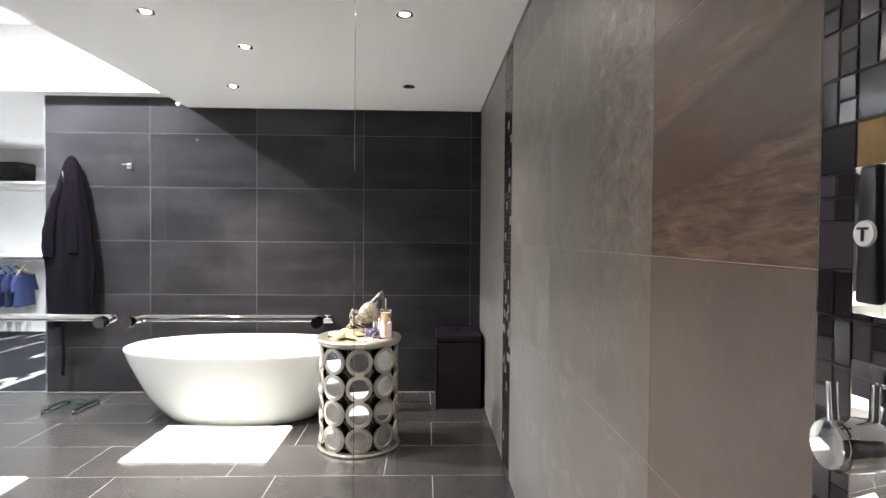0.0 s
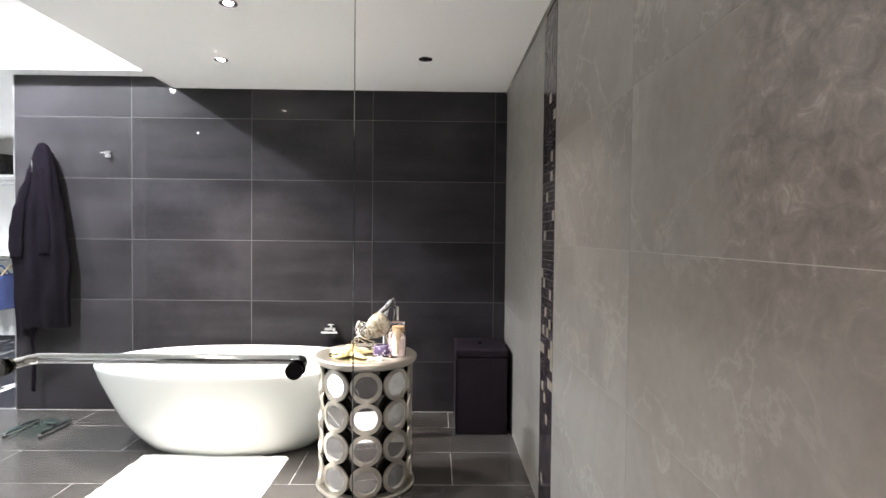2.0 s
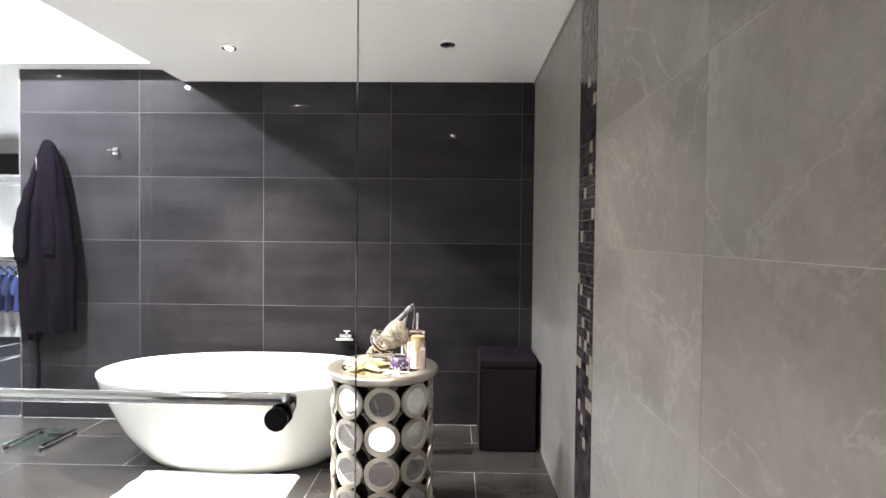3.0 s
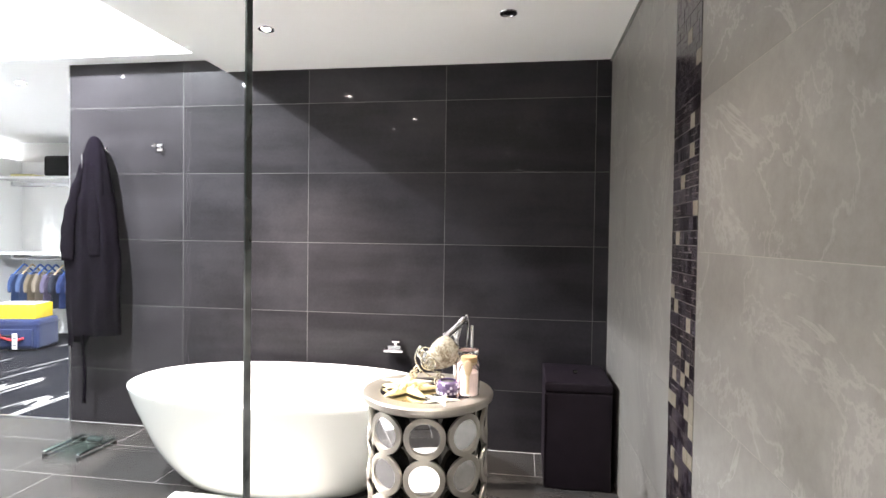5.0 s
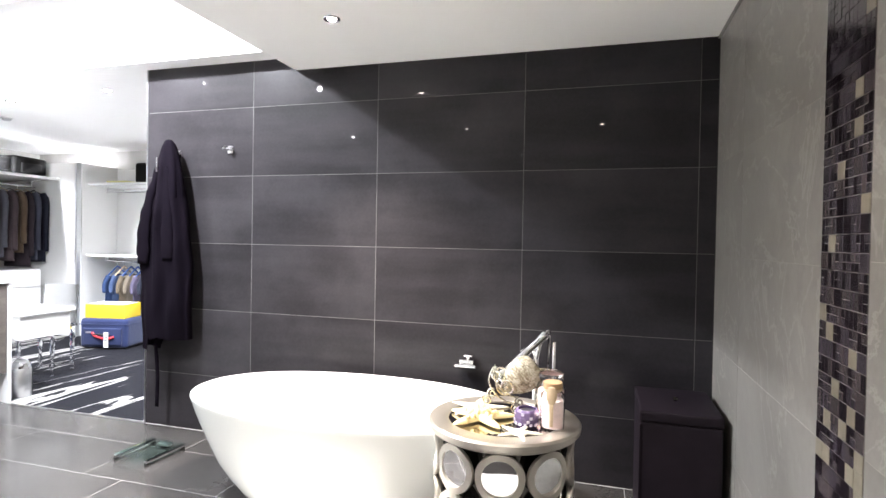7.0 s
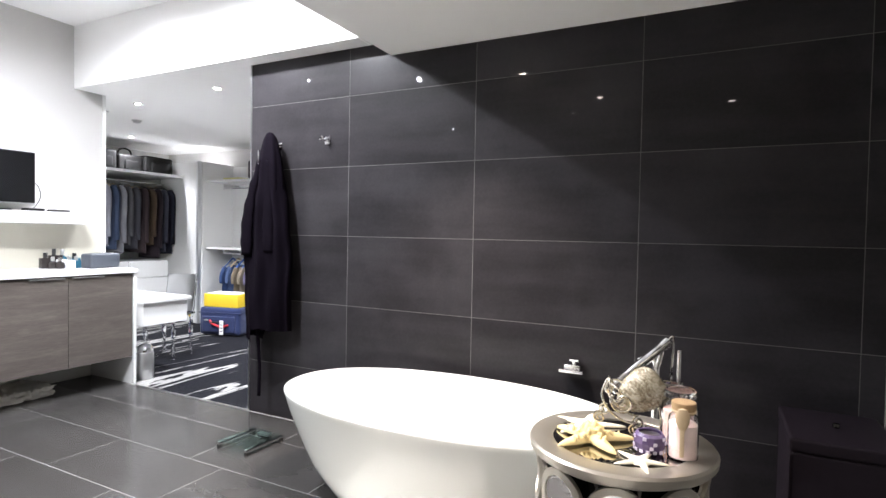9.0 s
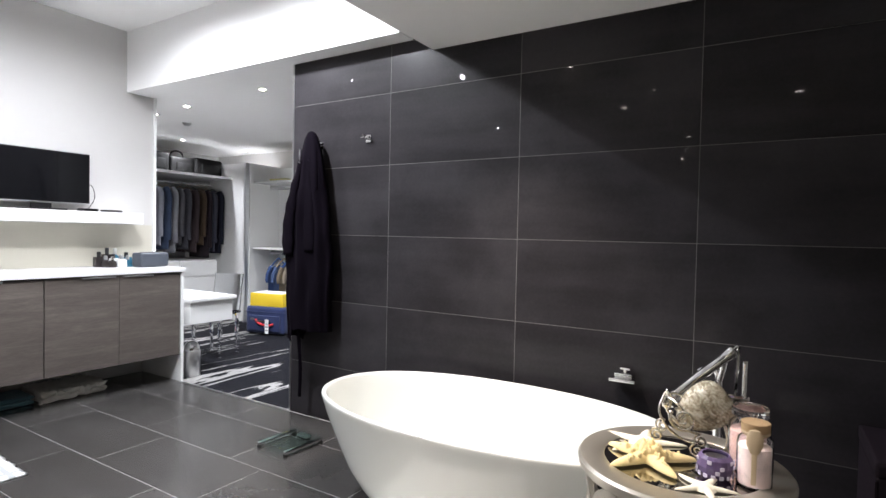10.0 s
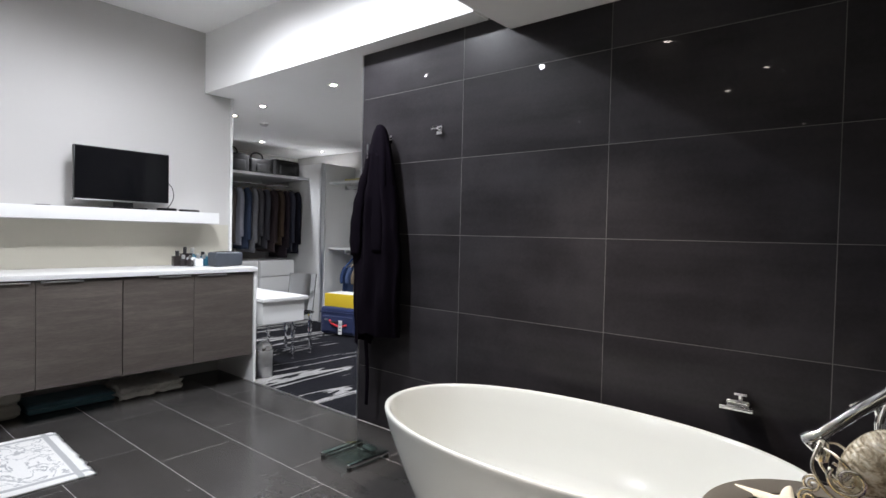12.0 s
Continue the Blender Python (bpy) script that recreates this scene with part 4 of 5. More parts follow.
def salt_jar(x, y, h, r, corked, turn=0):
    j = thing("salt_jar", (x, y, TT), "glass jar of pink bath salt with cork lid" if corked else "glass jar of pink bath salt with clear lid", "jar", turn=turn)
    prof = [(0, 0), (r * 0.92, 0), (r, 0.008), (r, h * 0.66), (r * 0.94, h * 0.74), (r * 0.72, h * 0.8), (r * 0.72, h * 0.86)]
    inner = [(a * 0.93, z) for a, z in prof[::-1]]
    inner[-1] = (0, 0.006)
    part("jar_glass", lathe(prof + inner, 32), CLEAR, j, smooth=True).visible_shadow = False
    part("salt", lathe([(0, 0.008), (r * 0.88, 0.008), (r * 0.9, 0.014), (r * 0.9, h * 0.62), (r * 0.4, h * 0.65), (0, h * 0.645)], 28), SALT if corked else SALT_DEEP, j, "coarse pink salt", True)
    if corked:
        part("cork", lathe([(0, h * 0.8), (r * 0.66, h * 0.8), (r * 0.68, h * 0.865), (r * 0.78, h * 0.87), (r * 0.8, h * 0.99), (r * 0.76, h), (0, h)], 28), CORK, j, "brown cork stopper", True)
        part("cord", lathe([(r * 0.74, h * 0.82), (r * 0.80, h * 0.83), (r * 0.80, h * 0.85), (r * 0.74, h * 0.86)], 28), TWINE, j, "twine round the neck", True)
        sp = lathe([(0, 0.034), (0.012, 0.03), (0.019, 0.012), (0.018, -0.008), (0.009, -0.028), (0, -0.032)], 20)
        for v in sp.verts:
            v.co.y *= 0.4
        moved(sp, Matrix.Translation((0, -r - 0.008, h * 0.76)))
        part("spoon_bowl", sp, TWINE, j, "wooden spoon", True)
        part("spoon_handle", block(-0.006, 0.006, -r - 0.011, -r - 0.003, h * 0.12, h * 0.6, 0.002), TWINE, j, smooth=True)
    else:
        part("lid", lathe([(r * 0.8, h * 0.85), (r * 0.86, h * 0.86), (r * 0.87, h * 0.9), (r * 0.85, h * 0.91), (r * 0.87, h * 0.97), (r * 0.8, h), (0, h), (0, h - 0.003), (r * 0.78, h - 0.004), (r * 0.83, h * 0.96), (r * 0.8, h * 0.85)], 28), CLEAR, j, "clear glass lid", True)
    return j


salt_jar(CX + 0.18, CY - 0.05, 0.165, 0.042, True, 0)
salt_jar(CX + 0.164, CY + 0.062, 0.172, 0.053, False)


def shell_ornament(x, y):
    """A ribbed nautilus shell held in curled silver wire."""
    s = thing("shell_ornament", (x, y, TT), "ribbed pearly shell in a curled silver wire stand", "ornament")
    bm = bmesh.new()
    n, m = 72, 150
    rows = []
    for j in range(m + 1):
        v = math.pi * j / m
        row = []
        for i in range(n):
            u = 2 * math.pi * i / n
            rib = 1 + 0.055 * abs(math.sin(24 * v + 1.2 * math.sin(7 * u) + 0.5 * math.sin(15 * u)))
            px = 0.08 * math.cos(v)
            rr = math.sin(v) ** (0.62 if v < 1.57 else 1.15) * rib
            row.append(bm.verts.new((px, 0.042 * rr * math.cos(u), 0.058 * rr * math.sin(u) * (1 + 0.3 * px / 0.09))))
        rows.append(row)
    for p, q in zip(rows, rows[1:]):
        for i in range(n):
            bm.faces.new((p[i], p[(i + 1) % n], q[(i + 1) % n], q[i]))
    bmesh.ops.remove_doubles(bm, verts=bm.verts, dist=0.0003)
    moved(bm, Matrix.Translation((0.02, 0, 0.125)) @ Matrix.Rotation(radians(-40), 4, "Y"))
    part("shell", bm, SHELL, s, smooth="all")

    def curl(cx, cz, r0, turns, y0, start):
        return [(cx + r0 * (1 - t / 40 * 0.8) * math.cos(start + turns * 2 * math.pi * t / 40), y0, cz + r0 * (1 - t / 40 * 0.8) * math.sin(start + turns * 2 * math.pi * t / 40)) for t in range(41)]

    for y0 in (-0.045, 0.04):
        part("wire_foot", tube(bent([(-0.075, y0 * 0.5, 0.16), (-0.085, y0, 0.115), (-0.06, y0, 0.07), (-0.02, y0, 0.045), (0.015, y0, 0.04)], 6) + curl(0.015, 0.021, 0.019, 1.5, y0, radians(90))[1:], 0.0035, 8), SILVER, s, smooth="all")
        part("wire_curl", tube(curl(-0.09, 0.045, 0.02, 1.6, y0, radians(60)), 0.0035, 8), SILVER, s, smooth="all")
        part("wire_arm", tube(bent([(-0.068, y0 * 0.5, 0.15), (-0.045, y0 * 0.95, 0.145), (-0.02, y0 * 1.02, 0.12), (-0.035, y0 * 0.98, 0.095), (-0.055, y0 * 0.85, 0.105)], 7), 0.0035, 8), SILVER, s, smooth="all")
    swirl = [(-0.022 + 0.036 * (1 - t / 60 * 0.9) * math.cos(2.6 + 11 * t / 60), -0.042 - 0.012 * t / 60, 0.1 + 0.036 * (1 - t / 60 * 0.9) * math.sin(2.6 + 11 * t / 60)) for t in range(61)]
    part("swirl", tube(swirl, [0.0055 - 0.003 * t / 60 for t in range(61)], 8), SILVER, s, "coiled mouth of the shell", "all")
    part("beak", lathe([(0, 0.03), (0.012, 0.02), (0.016, 0.0), (0.012, -0.02), (0, -0.028)], 16), SILVER, s, smooth=True).location = (-0.072, 0, 0.135)
    part("tail_hook", tube(bent([(0.095, 0, 0.13), (0.125, 0.0, 0.12), (0.13, 0, 0.09), (0.12, 0, 0.085)], 6), 0.005, 8), TWINE, s, smooth="all")
    part("tail_leg", tube(bent([(0.07, 0, 0.11), (0.085, 0.0, 0.06), (0.08, 0, 0.001)], 6), 0.005, 8), SILVER, s, smooth="all")
    return s


orn = shell_ornament(CX + 0.02, CY + 0.1)
orn.scale = (1.05, 1.05, 1.05)

# ---- shower fittings ----
def shower_mixer(y, z):
    s = thing("shower_mixer", (XR - 0.003, y, z), "chrome shower mixer plate with a dark lever", "shower mixer")
    part("plate", block(-0.012, 0.0, -0.085, 0.06, -0.085, 0.075, 0.003), MIRROR, s, smooth=True)
    part("spindle", moved(lathe([(0, 0.008), (0.013, 0.008), (0.014, 0.0), (0, 0.0)], 24), Matrix.Translation((-0.012, 0.02, 0)) @ Matrix.Rotation(radians(-90), 4, "Y")), BLACK, s, smooth=True)
    lev = block(-0.03, -0.017, 0.004, 0.036, -0.07, 0.072, 0.006, 3)
    for vv in lev.verts:
        if abs(vv.co.z) > 0.03:
            vv.co.y = 0.02 + (vv.co.y - 0.02) * (0.72 if vv.co.z > 0 else 0.9)
    lv = part("lever", lev, BLACK, s, "dark lever", True)
    part("badge", moved(lathe([(0, 0.003), (0.013, 0.003), (0.014, 0.0), (0, 0.0)], 24), Matrix.Translation((-0.03, 0.02, 0.002)) @ Matrix.Rotation(radians(-90), 4, "Y")), LACQUER, lv, "white round badge", True)
    part("badge_stroke", block(-0.0345, -0.0335, 0.013, 0.027, 0.006, 0.0085), BLACK, lv)
    part("badge_stem", block(-0.0345, -0.0335, 0.0185, 0.0215, -0.006, 0.006), BLACK, lv)
    return s


shower_mixer(0.738, 1.374)


def shower_diverter(y, z):
    s = thing("shower_diverter", (XR - 0.003, y, z), "chrome shower diverter plate with a round knob", "shower valve")
    part("plate", block(-0.01, 0.0, -0.085, 0.045, -0.085, 0.085, 0.004), MIRROR, s, smooth=True)
    part("knob", moved(lathe([(0, 0.03), (0.026, 0.028), (0.03, 0.02), (0.03, 0.0), (0, 0.0)], 28), Matrix.Translation((-0.01, 0.04, -0.01)) @ Matrix.Rotation(radians(-90), 4, "Y")), CHROME, s, smooth=True)
    part("pin", tube([(-0.03, 0.04, 0.01), (-0.032, 0.042, 0.06)], 0.006, 10), CHROME, s, smooth=True)
    return s


shower_diverter(0.755, 1.155)

# ---- on and under the vanity ----
rng = random.Random(21)


def perfume(x, y, w, d, h, material, cap, label, round_body=False):
    p = thing("perfume_bottle", (x, y, 1.0005), label, "bottle", "bottles on the worktop")
    if round_body:
        part("flask", lathe([(0, 0), (w, 0), (w * 1.1, h * 0.3), (w * 0.9, h * 0.55), (w * 0.35, h * 0.66), (0, h * 0.66)], 20), material, p, smooth=True)
    else:
        part("flask", block(-d, d, -w, w, 0, h * 0.66, 0.004), material, p, smooth=True)
    part("cap", lathe([(0, h * 0.66), (w * 0.42, h * 0.66), (w * 0.42, h * 0.98), (w * 0.36, h), (0, h)], 16), cap, p, smooth=True)


for x, y, w, d, h, m, c, lab, rb in (
        (-4.99, 4.56, 0.026, 0.018, 0.10, DARK_GLASS, BLACK, "dark square perfume bottle with black cap", False),
        (-4.93, 4.585, 0.022, 0.02, 0.075, DARK_GLASS, STEEL, "small dark perfume flask with silver cap", True),
        (-5.0, 4.63, 0.024, 0.018, 0.125, DARK_GLASS, BLACK, "tall dark perfume bottle with black cap", False),
        (-4.94, 4.655, 0.02, 0.016, 0.085, PAPER, BLACK, "white perfume bottle with dark cap", False),
        (-5.01, 4.70, 0.026, 0.02, 0.12, BLUE_PERFUME, STEEL, "blue glass perfume bottle with silver cap", True),
        (-4.94, 4.715, 0.02, 0.016, 0.08, LACQUER, STEEL, "small white bottle with silver cap", False),
        (-4.95, 4.765, 0.026, 0.018, 0.095, BLUE_PERFUME, BLACK, "blue glass perfume bottle with dark cap", False),
        (-4.89, 4.62, 0.022, 0.018, 0.07, DARK_GLASS, CHROME, "low dark perfume flask with chrome cap", True),
        (-4.88, 4.69, 0.024, 0.016, 0.075, PAPER, STEEL, "low white bottle with silver cap", False),
        (-4.89, 4.745, 0.024, 0.018, 0.075, BLUE_PERFUME, STEEL, "low blue glass perfume bottle with silver cap", False),
        (-5.0, 4.80, 0.022, 0.018, 0.085, DARK_GLASS, CHROME, "dark perfume bottle with chrome cap", False)):
    perfume(x, 4.68 + (y - 4.68) * 1.0, w * 1.45, d * 1.4, h * 1.3, m, c, lab, rb)


def wash_bag(x, y):
    b = thing("wash_bag", (x, y, 1.0005), "dark grey leather wash bag lying on the worktop", "wash bag", turn=6)
    bm = block(-0.065, 0.065, -0.135, 0.135, 0, 0.125, 0.022, 4)
    for v in bm.verts:
        v.co += Vector((0.006 * noise.noise(v.co * 14), 0.004 * noise.noise(v.co * 11 + Vector((3, 0, 0))), 0.006 * noise.noise(v.co * 9)))
        if v.co.z < 0.01:
            v.co.z = max(0, v.co.z)
    part("bag_body", bm, WASH_BAG, b, smooth="all")
    part("zip", block(-0.004, 0.004, -0.1, 0.1, 0.123, 0.13, 0.001), BLACK, b, "dark zip")
    part("zip_pull", tube([(0, 0.09, 0.129), (0.03, 0.1, 0.129)], 0.003, 8), STEEL, b, "steel zip pull", True)
    return b


wash_bag(-4.78, 4.885)


def folded(name, x0, x1, y0, y1, layers, lh, material, label, seed, ruff=0.004, fine=16):
    """A folded towel or mat: soft layers joined at the fold."""
    t = thing(name, ((x0 + x1) / 2, (y0 + y1) / 2, 0.0005), label, "towel")
    dx, dy = (x1 - x0) / 2, (y1 - y0) / 2
    for k in range(layers):
        bm = block(-dx, dx, -dy, dy, k * lh, (k + 1) * lh - 0.001)
        bmesh.ops.subdivide_edges(bm, edges=bm.edges[:], cuts=22, use_grid_fill=True)
        for v in bm.verts:
            w = v.co.copy()
            e = max(abs(w.x) / dx, abs(w.y) / dy)
            mid = (k + 0.5) * lh
            if e > 0.98:
                v.co.z = mid + (w.z - mid) * 0.55
            n3 = Vector((noise.noise(w * fine + Vector((seed, k, 0))), noise.noise(w * fine + Vector((0, seed, k))), noise.noise(w * fine * 1.4 + Vector((k, 0, seed)))))
            v.co += n3 * ruff
            v.co.z = max(v.co.z, 0.0)
        part("fold", bm, material, t, smooth="all")
    return t


folded("folded_bath_sheet", -5.09, -4.80, 3.47, 4.015, 2, 0.035, TEAL, "folded teal towel lying under the vanity", 2, 0.006)
folded("folded_shag_mat", -5.08, -4.74, 4.04, 4.5, 2, 0.042, SHAG, "folded cream shaggy mat lying under the vanity", 5, 0.03, 26)
folded("folded_towels", -5.09, -4.81, 2.85, 3.43, 2, 0.10, BEIGE, "two folded beige towels stacked under the vanity", 7, 0.008)

# ---- dressing room ----
def dressing_desk():
    d = thing("dressing_table", (0, 0, 0), "white dressing table with a deep drawer front", "table")
    part("tabletop", block(-6.3, -4.46, 5.06, 5.54, 0.69, 0.722, 0.003), LACQUER, d, smooth=True)
    part("apron", block(-6.28, -4.49, 5.08, 5.515, 0.49, 0.688, 0.002, 1), LACQUER, d, smooth=True)
    for x in (-6.25, -5.35):
        part("leg", block(x - 0.03, x + 0.03, 5.1, 5.16, 0.0025, 0.489, 0.002, 1), LACQUER, d, smooth=True)


dressing_desk()


def ghost_chair(x, y, turn):
    c = thing("acrylic_chair", (x, y, 0.0025), "clear acrylic chair with turned legs on the carpet", "chair", turn=turn)
    part("seat", block(-0.19, 0.19, -0.19, 0.19, 0.43, 0.455, 0.012, 3), CLEAR, c, smooth=True)
    for sx in (-0.155, 0.155):
        for sy in (-0.155, 0.155):
            part("leg", lathe([(0, 0), (0.016, 0), (0.014, 0.05), (0.024, 0.09), (0.013, 0.13), (0.02, 0.24), (0.026, 0.33), (0.015, 0.37), (0.028, 0.429), (0, 0.429)], 16), CLEAR, c, smooth=True).location = (sx, sy, 0)
    part("backrest", moved(block(-0.17, 0.17, -0.01, 0.01, 0, 0.4, 0.006, 2), Matrix.Translation((0, 0.185, 0.455)) @ Matrix.Rotation(radians(-9), 4, "X")), CLEAR, c, smooth=True)
    return c


ghost_chair(-5.22, 5.86, 20)
v = thing("steel_flask", (-4.60, 5.17, 0.0025), "brushed steel bin with domed top beside the vanity", "bin")
part("body", lathe([(0, 0), (0.068, 0), (0.072, 0.006), (0.072, 0.235), (0.069, 0.24)], 32), STEEL, v, smooth=True)
part("dome", lathe([(0.07, 0.242), (0.069, 0.258), (0.058, 0.288), (0.036, 0.308), (0.014, 0.316), (0, 0.317)], 32), CHROME, v, "polished domed top", True)


def wardrobe_west():
    w = thing("wardrobe", (0, 0, 0), "white open wardrobe with shelf and hanging rail", "wardrobe")
    part("end_board", block(-8.14, -6.702, 7.40, 7.43, 0.0025, 2.32), LACQUER, w)
    part("edge_strip", block(-6.70, -6.665, 7.375, 7.436, 0.0025, 2.32), SATIN, w, "satin metal edge strip")
    part("top_shelf", block(-8.14, -7.0, 5.3, 7.398, 2.085, 2.12), LACQUER, w)
    part("hanging_rail", tube([(-7.42, 5.3, 2.0), (-7.42, 7.39, 2.0)], 0.014, 14), CHROME, w, "chrome rail", True)
    part("back_board", block(-8.148, -8.142, 5.3, 7.4, 0.0025, 2.3), LACQUER, w)
    for i in range(5):
        part("rail_bracket", tube([(-7.42, 5.45 + i * 0.47, 2.0), (-7.42, 5.45 + i * 0.47, 2.084)], 0.008, 8), CHROME, w, smooth=True)


wardrobe_west()
for y0, n in ((6.02, 0), (6.6, 1)):
    d = thing("drawer_unit", (-7.35, y0, 0.0025), "white chest of drawers under the hanging jackets", "drawers", "drawer chests")
    part("carcass", block(-0.5, 0.33, 0, 0.56, 0, 0.90, 0.002, 1), LACQUER, d, smooth=True)
    for k in range(4):
        part("drawer_front", block(0.332, 0.352, 0.006, 0.554, 0.03 + k * 0.217, 0.235 + k * 0.217, 0.003, 1), LACQUER, d, smooth=True)


def garment(name, x, y, z, colour, length, width, thick, label, category, group, seed, along="y", sleeves=True, drop=0.0, arm=0.045, mats={}):
    """A jacket or shirt on a hanger; its shoulders lie across the rail."""
    g = thing(name, (x, y, z), label, category, group, turn=0 if along == "y" else 90)
    if colour not in mats:
        mats[colour] = fabric("cloth", tuple(k * s for k, s in zip(colour, (0.68, 0.68, 0.74))), 0.4, 0.3, 0.05)
    cloth = mats[colour]
    n, rows = 36, 22
    bm = bmesh.new()
    loops = []
    for r in range(rows + 1):
        f = r / rows
        zz = -drop - 0.06 - (length - 0.06) * f
        w = width * (0.14 + 0.86 * min(1, (f / 0.16)) ** 0.75) * (1 - 0.06 * math.sin(f * 3))
        d = thick * (0.55 + 0.45 * min(1, f * 3))
        ring = []
        for i in range(n):
            t = 2 * math.pi * i / n
            fo = 1 + 0.25 * f * math.sin(5 * t + seed) + 0.2 * noise.noise((math.cos(t) * 2, f * 4, seed))
            ring.append(bm.verts.new((w * math.cos(t), d * math.sin(t) * fo, zz + 0.012 * noise.noise((t * 2, seed, 1)) * f)))
        loops.append(ring)
    for p, q in zip(loops, loops[1:]):
        for i in range(n):
            bm.faces.new((p[i], p[(i + 1) % n], q[(i + 1) % n], q[i]))
    bm.faces.new(loops[0])
    bm.faces.new(loops[-1][::-1])
    part("body", bm, cloth, g, smooth="all")
    if sleeves:
        for s in (-1, 1):
            ln = length * (0.86 if length > 0.7 else 0.42)
            pts = bent([(s * width * 0.72, 0, -0.085), (s * width * 0.99, 0.006, -0.2), (s * (width + 0.015), -0.01, -0.2 - ln * 0.45), (s * (width - 0.005), 0.012, -ln)], 6)
            part("sleeve", tube([p - Vector((0, 0, drop)) for p in pts], [arm - 0.0008 * i + 0.004 * noise.noise((i * 0.6, seed, s)) for i in range(len(pts))], 14), cloth, g, smooth="all")
    part("hanger", tube(bent([(-width * 0.85, 0, -0.1 - drop), (-0.02, 0, -0.035 - drop * 0.3), (0, 0, -0.03 - drop * 0.3), (0.02, 0, -0.035 - drop * 0.3), (width * 0.85, 0, -0.1 - drop)], 5), 0.006 + drop * 0.05, 8),
         (BLUE_HANGER if seed % 4 else TWINE) if drop else TWINE if seed % 3 else BLACK, g, "slim hanger", True)
    part("hanger_hook", tube(bent([(0, 0, -0.03 - drop * 0.3), (0, 0, 0.0), (0.018, 0, 0.016), (0, 0, 0.03), (-0.016, 0, 0.02)], 5), 0.0025, 6), CHROME, g, smooth=True)
    return g


JACKETS = [((0.05, 0.05, 0.055), "charcoal wool jacket"), ((0.28, 0.29, 0.31), "pale grey jacket"), ((0.11, 0.13, 0.16), "slate grey jacket"), ((0.03, 0.03, 0.035), "black jacket"),
           ((0.14, 0.12, 0.10), "taupe jacket"), ((0.42, 0.43, 0.46), "light grey jacket"), ((0.07, 0.10, 0.16), "steel blue jacket"), ((0.33, 0.33, 0.33), "silver grey jacket"),
           ((0.12, 0.12, 0.12), "grey checked jacket"), ((0.09, 0.09, 0.1), "charcoal jacket"), ((0.07, 0.05, 0.05), "dark brown jacket"), ((0.11, 0.075, 0.045), "tan brown jacket"),
           ((0.035, 0.025, 0.03), "dark plum jacket"), ((0.08, 0.085, 0.11), "navy grey jacket"), ((0.02, 0.022, 0.035), "midnight blue jacket"), ((0.02, 0.02, 0.024), "black padded jacket")]
for i, (c, lab) in enumerate(JACKETS):
    garment("jacket", -7.42, 5.88 + i * 0.106, 1.982, c, (1.05 if i in (12, 14) else 0.92) + 0.06 * math.sin(i * 2.1), 0.235 + 0.02 * math.sin(i * 1.3), 0.046, lab + " hanging from the chrome rail", "jacket", "hanging jackets", i + 1)


def holdall(x, y, z, dx, dy, h, material, label, handle=True, turn=0.0):
    b = thing("holdall", (x, y, z), label, "bag", "bags on the shelf", turn)
    bm = block(-dx, dx, -dy, dy, 0, h, 0.04, 4)
    for vv in bm.verts:
        vv.co += Vector((noise.noise(vv.co * 9), noise.noise(vv.co * 9 + Vector((4, 0, 0))), noise.noise(vv.co * 9 + Vector((0, 4, 0))))) * 0.014
        vv.co.z = max(vv.co.z, 0)
    part("bag_body", bm, material, b, smooth="all")
    part("zip", block(-0.006, 0.006, -dy * 0.85, dy * 0.85, h - 0.002, h + 0.006, 0.001), STEEL, b, "steel zip")
    part("front_pocket", block(dx - 0.01, dx + 0.022, -dy * 0.6, dy * 0.6, h * 0.15, h * 0.65, 0.01, 2), material, b, smooth="all")
    if handle:
        part("handle", tube(bent([(0, -0.1, h - 0.01), (0, -0.08, h + 0.07), (0, 0.0, h + 0.1), (0, 0.08, h + 0.07), (0, 0.1, h - 0.01)], 6), 0.011, 8), material, b, smooth="all")
    return b


holdall(-7.35, 5.9, 2.1205, 0.17, 0.2, 0.24, LEATHER, "black leather holdall lying on the wardrobe shelf", False)
holdall(-7.33, 6.33, 2.1205, 0.17, 0.2, 0.26, LEATHER, "black leather holdall with a raised handle")
holdall(-7.35, 6.74, 2.1205, 0.17, 0.18, 0.22, LEATHER, "small black holdall with steel buckles")
holdall(-7.33, 7.13, 2.1205, 0.18, 0.22, 0.24, LEATHER, "black travel case lying on the wardrobe shelf", False)


def wardrobe_north():
    w = thing("wardrobe", (0, 0, 0), "white open wardrobe with two hanging levels", "wardrobe")
    part("side_board", block(-6.68, -6.65, 7.437, 7.998, 0.0025, 2.32), LACQUER, w)
    part("back_board", block(-6.648, -2.2, 7.985, 7.998, 0.0025, 2.3), LACQUER, w)
    part("top_shelf", block(-6.648, -2.2, 7.5, 7.984, 2.03, 2.06), LACQUER, w)
    part("middle_shelf", block(-6.648, -2.2, 7.5, 7.984, 1.07, 1.10), LACQUER, w)
    for z in (1.95, 1.01):
        part("hanging_rail", tube([(-6.5, 7.68, z), (-2.25, 7.68, z)], 0.012, 12), CHROME, w, "chrome rail", True)
        part("rail_bracket", block(-6.46, -6.42, 7.64, 7.9, z + 0.012, z + 0.06, 0.004), STEEL, w, smooth=True)


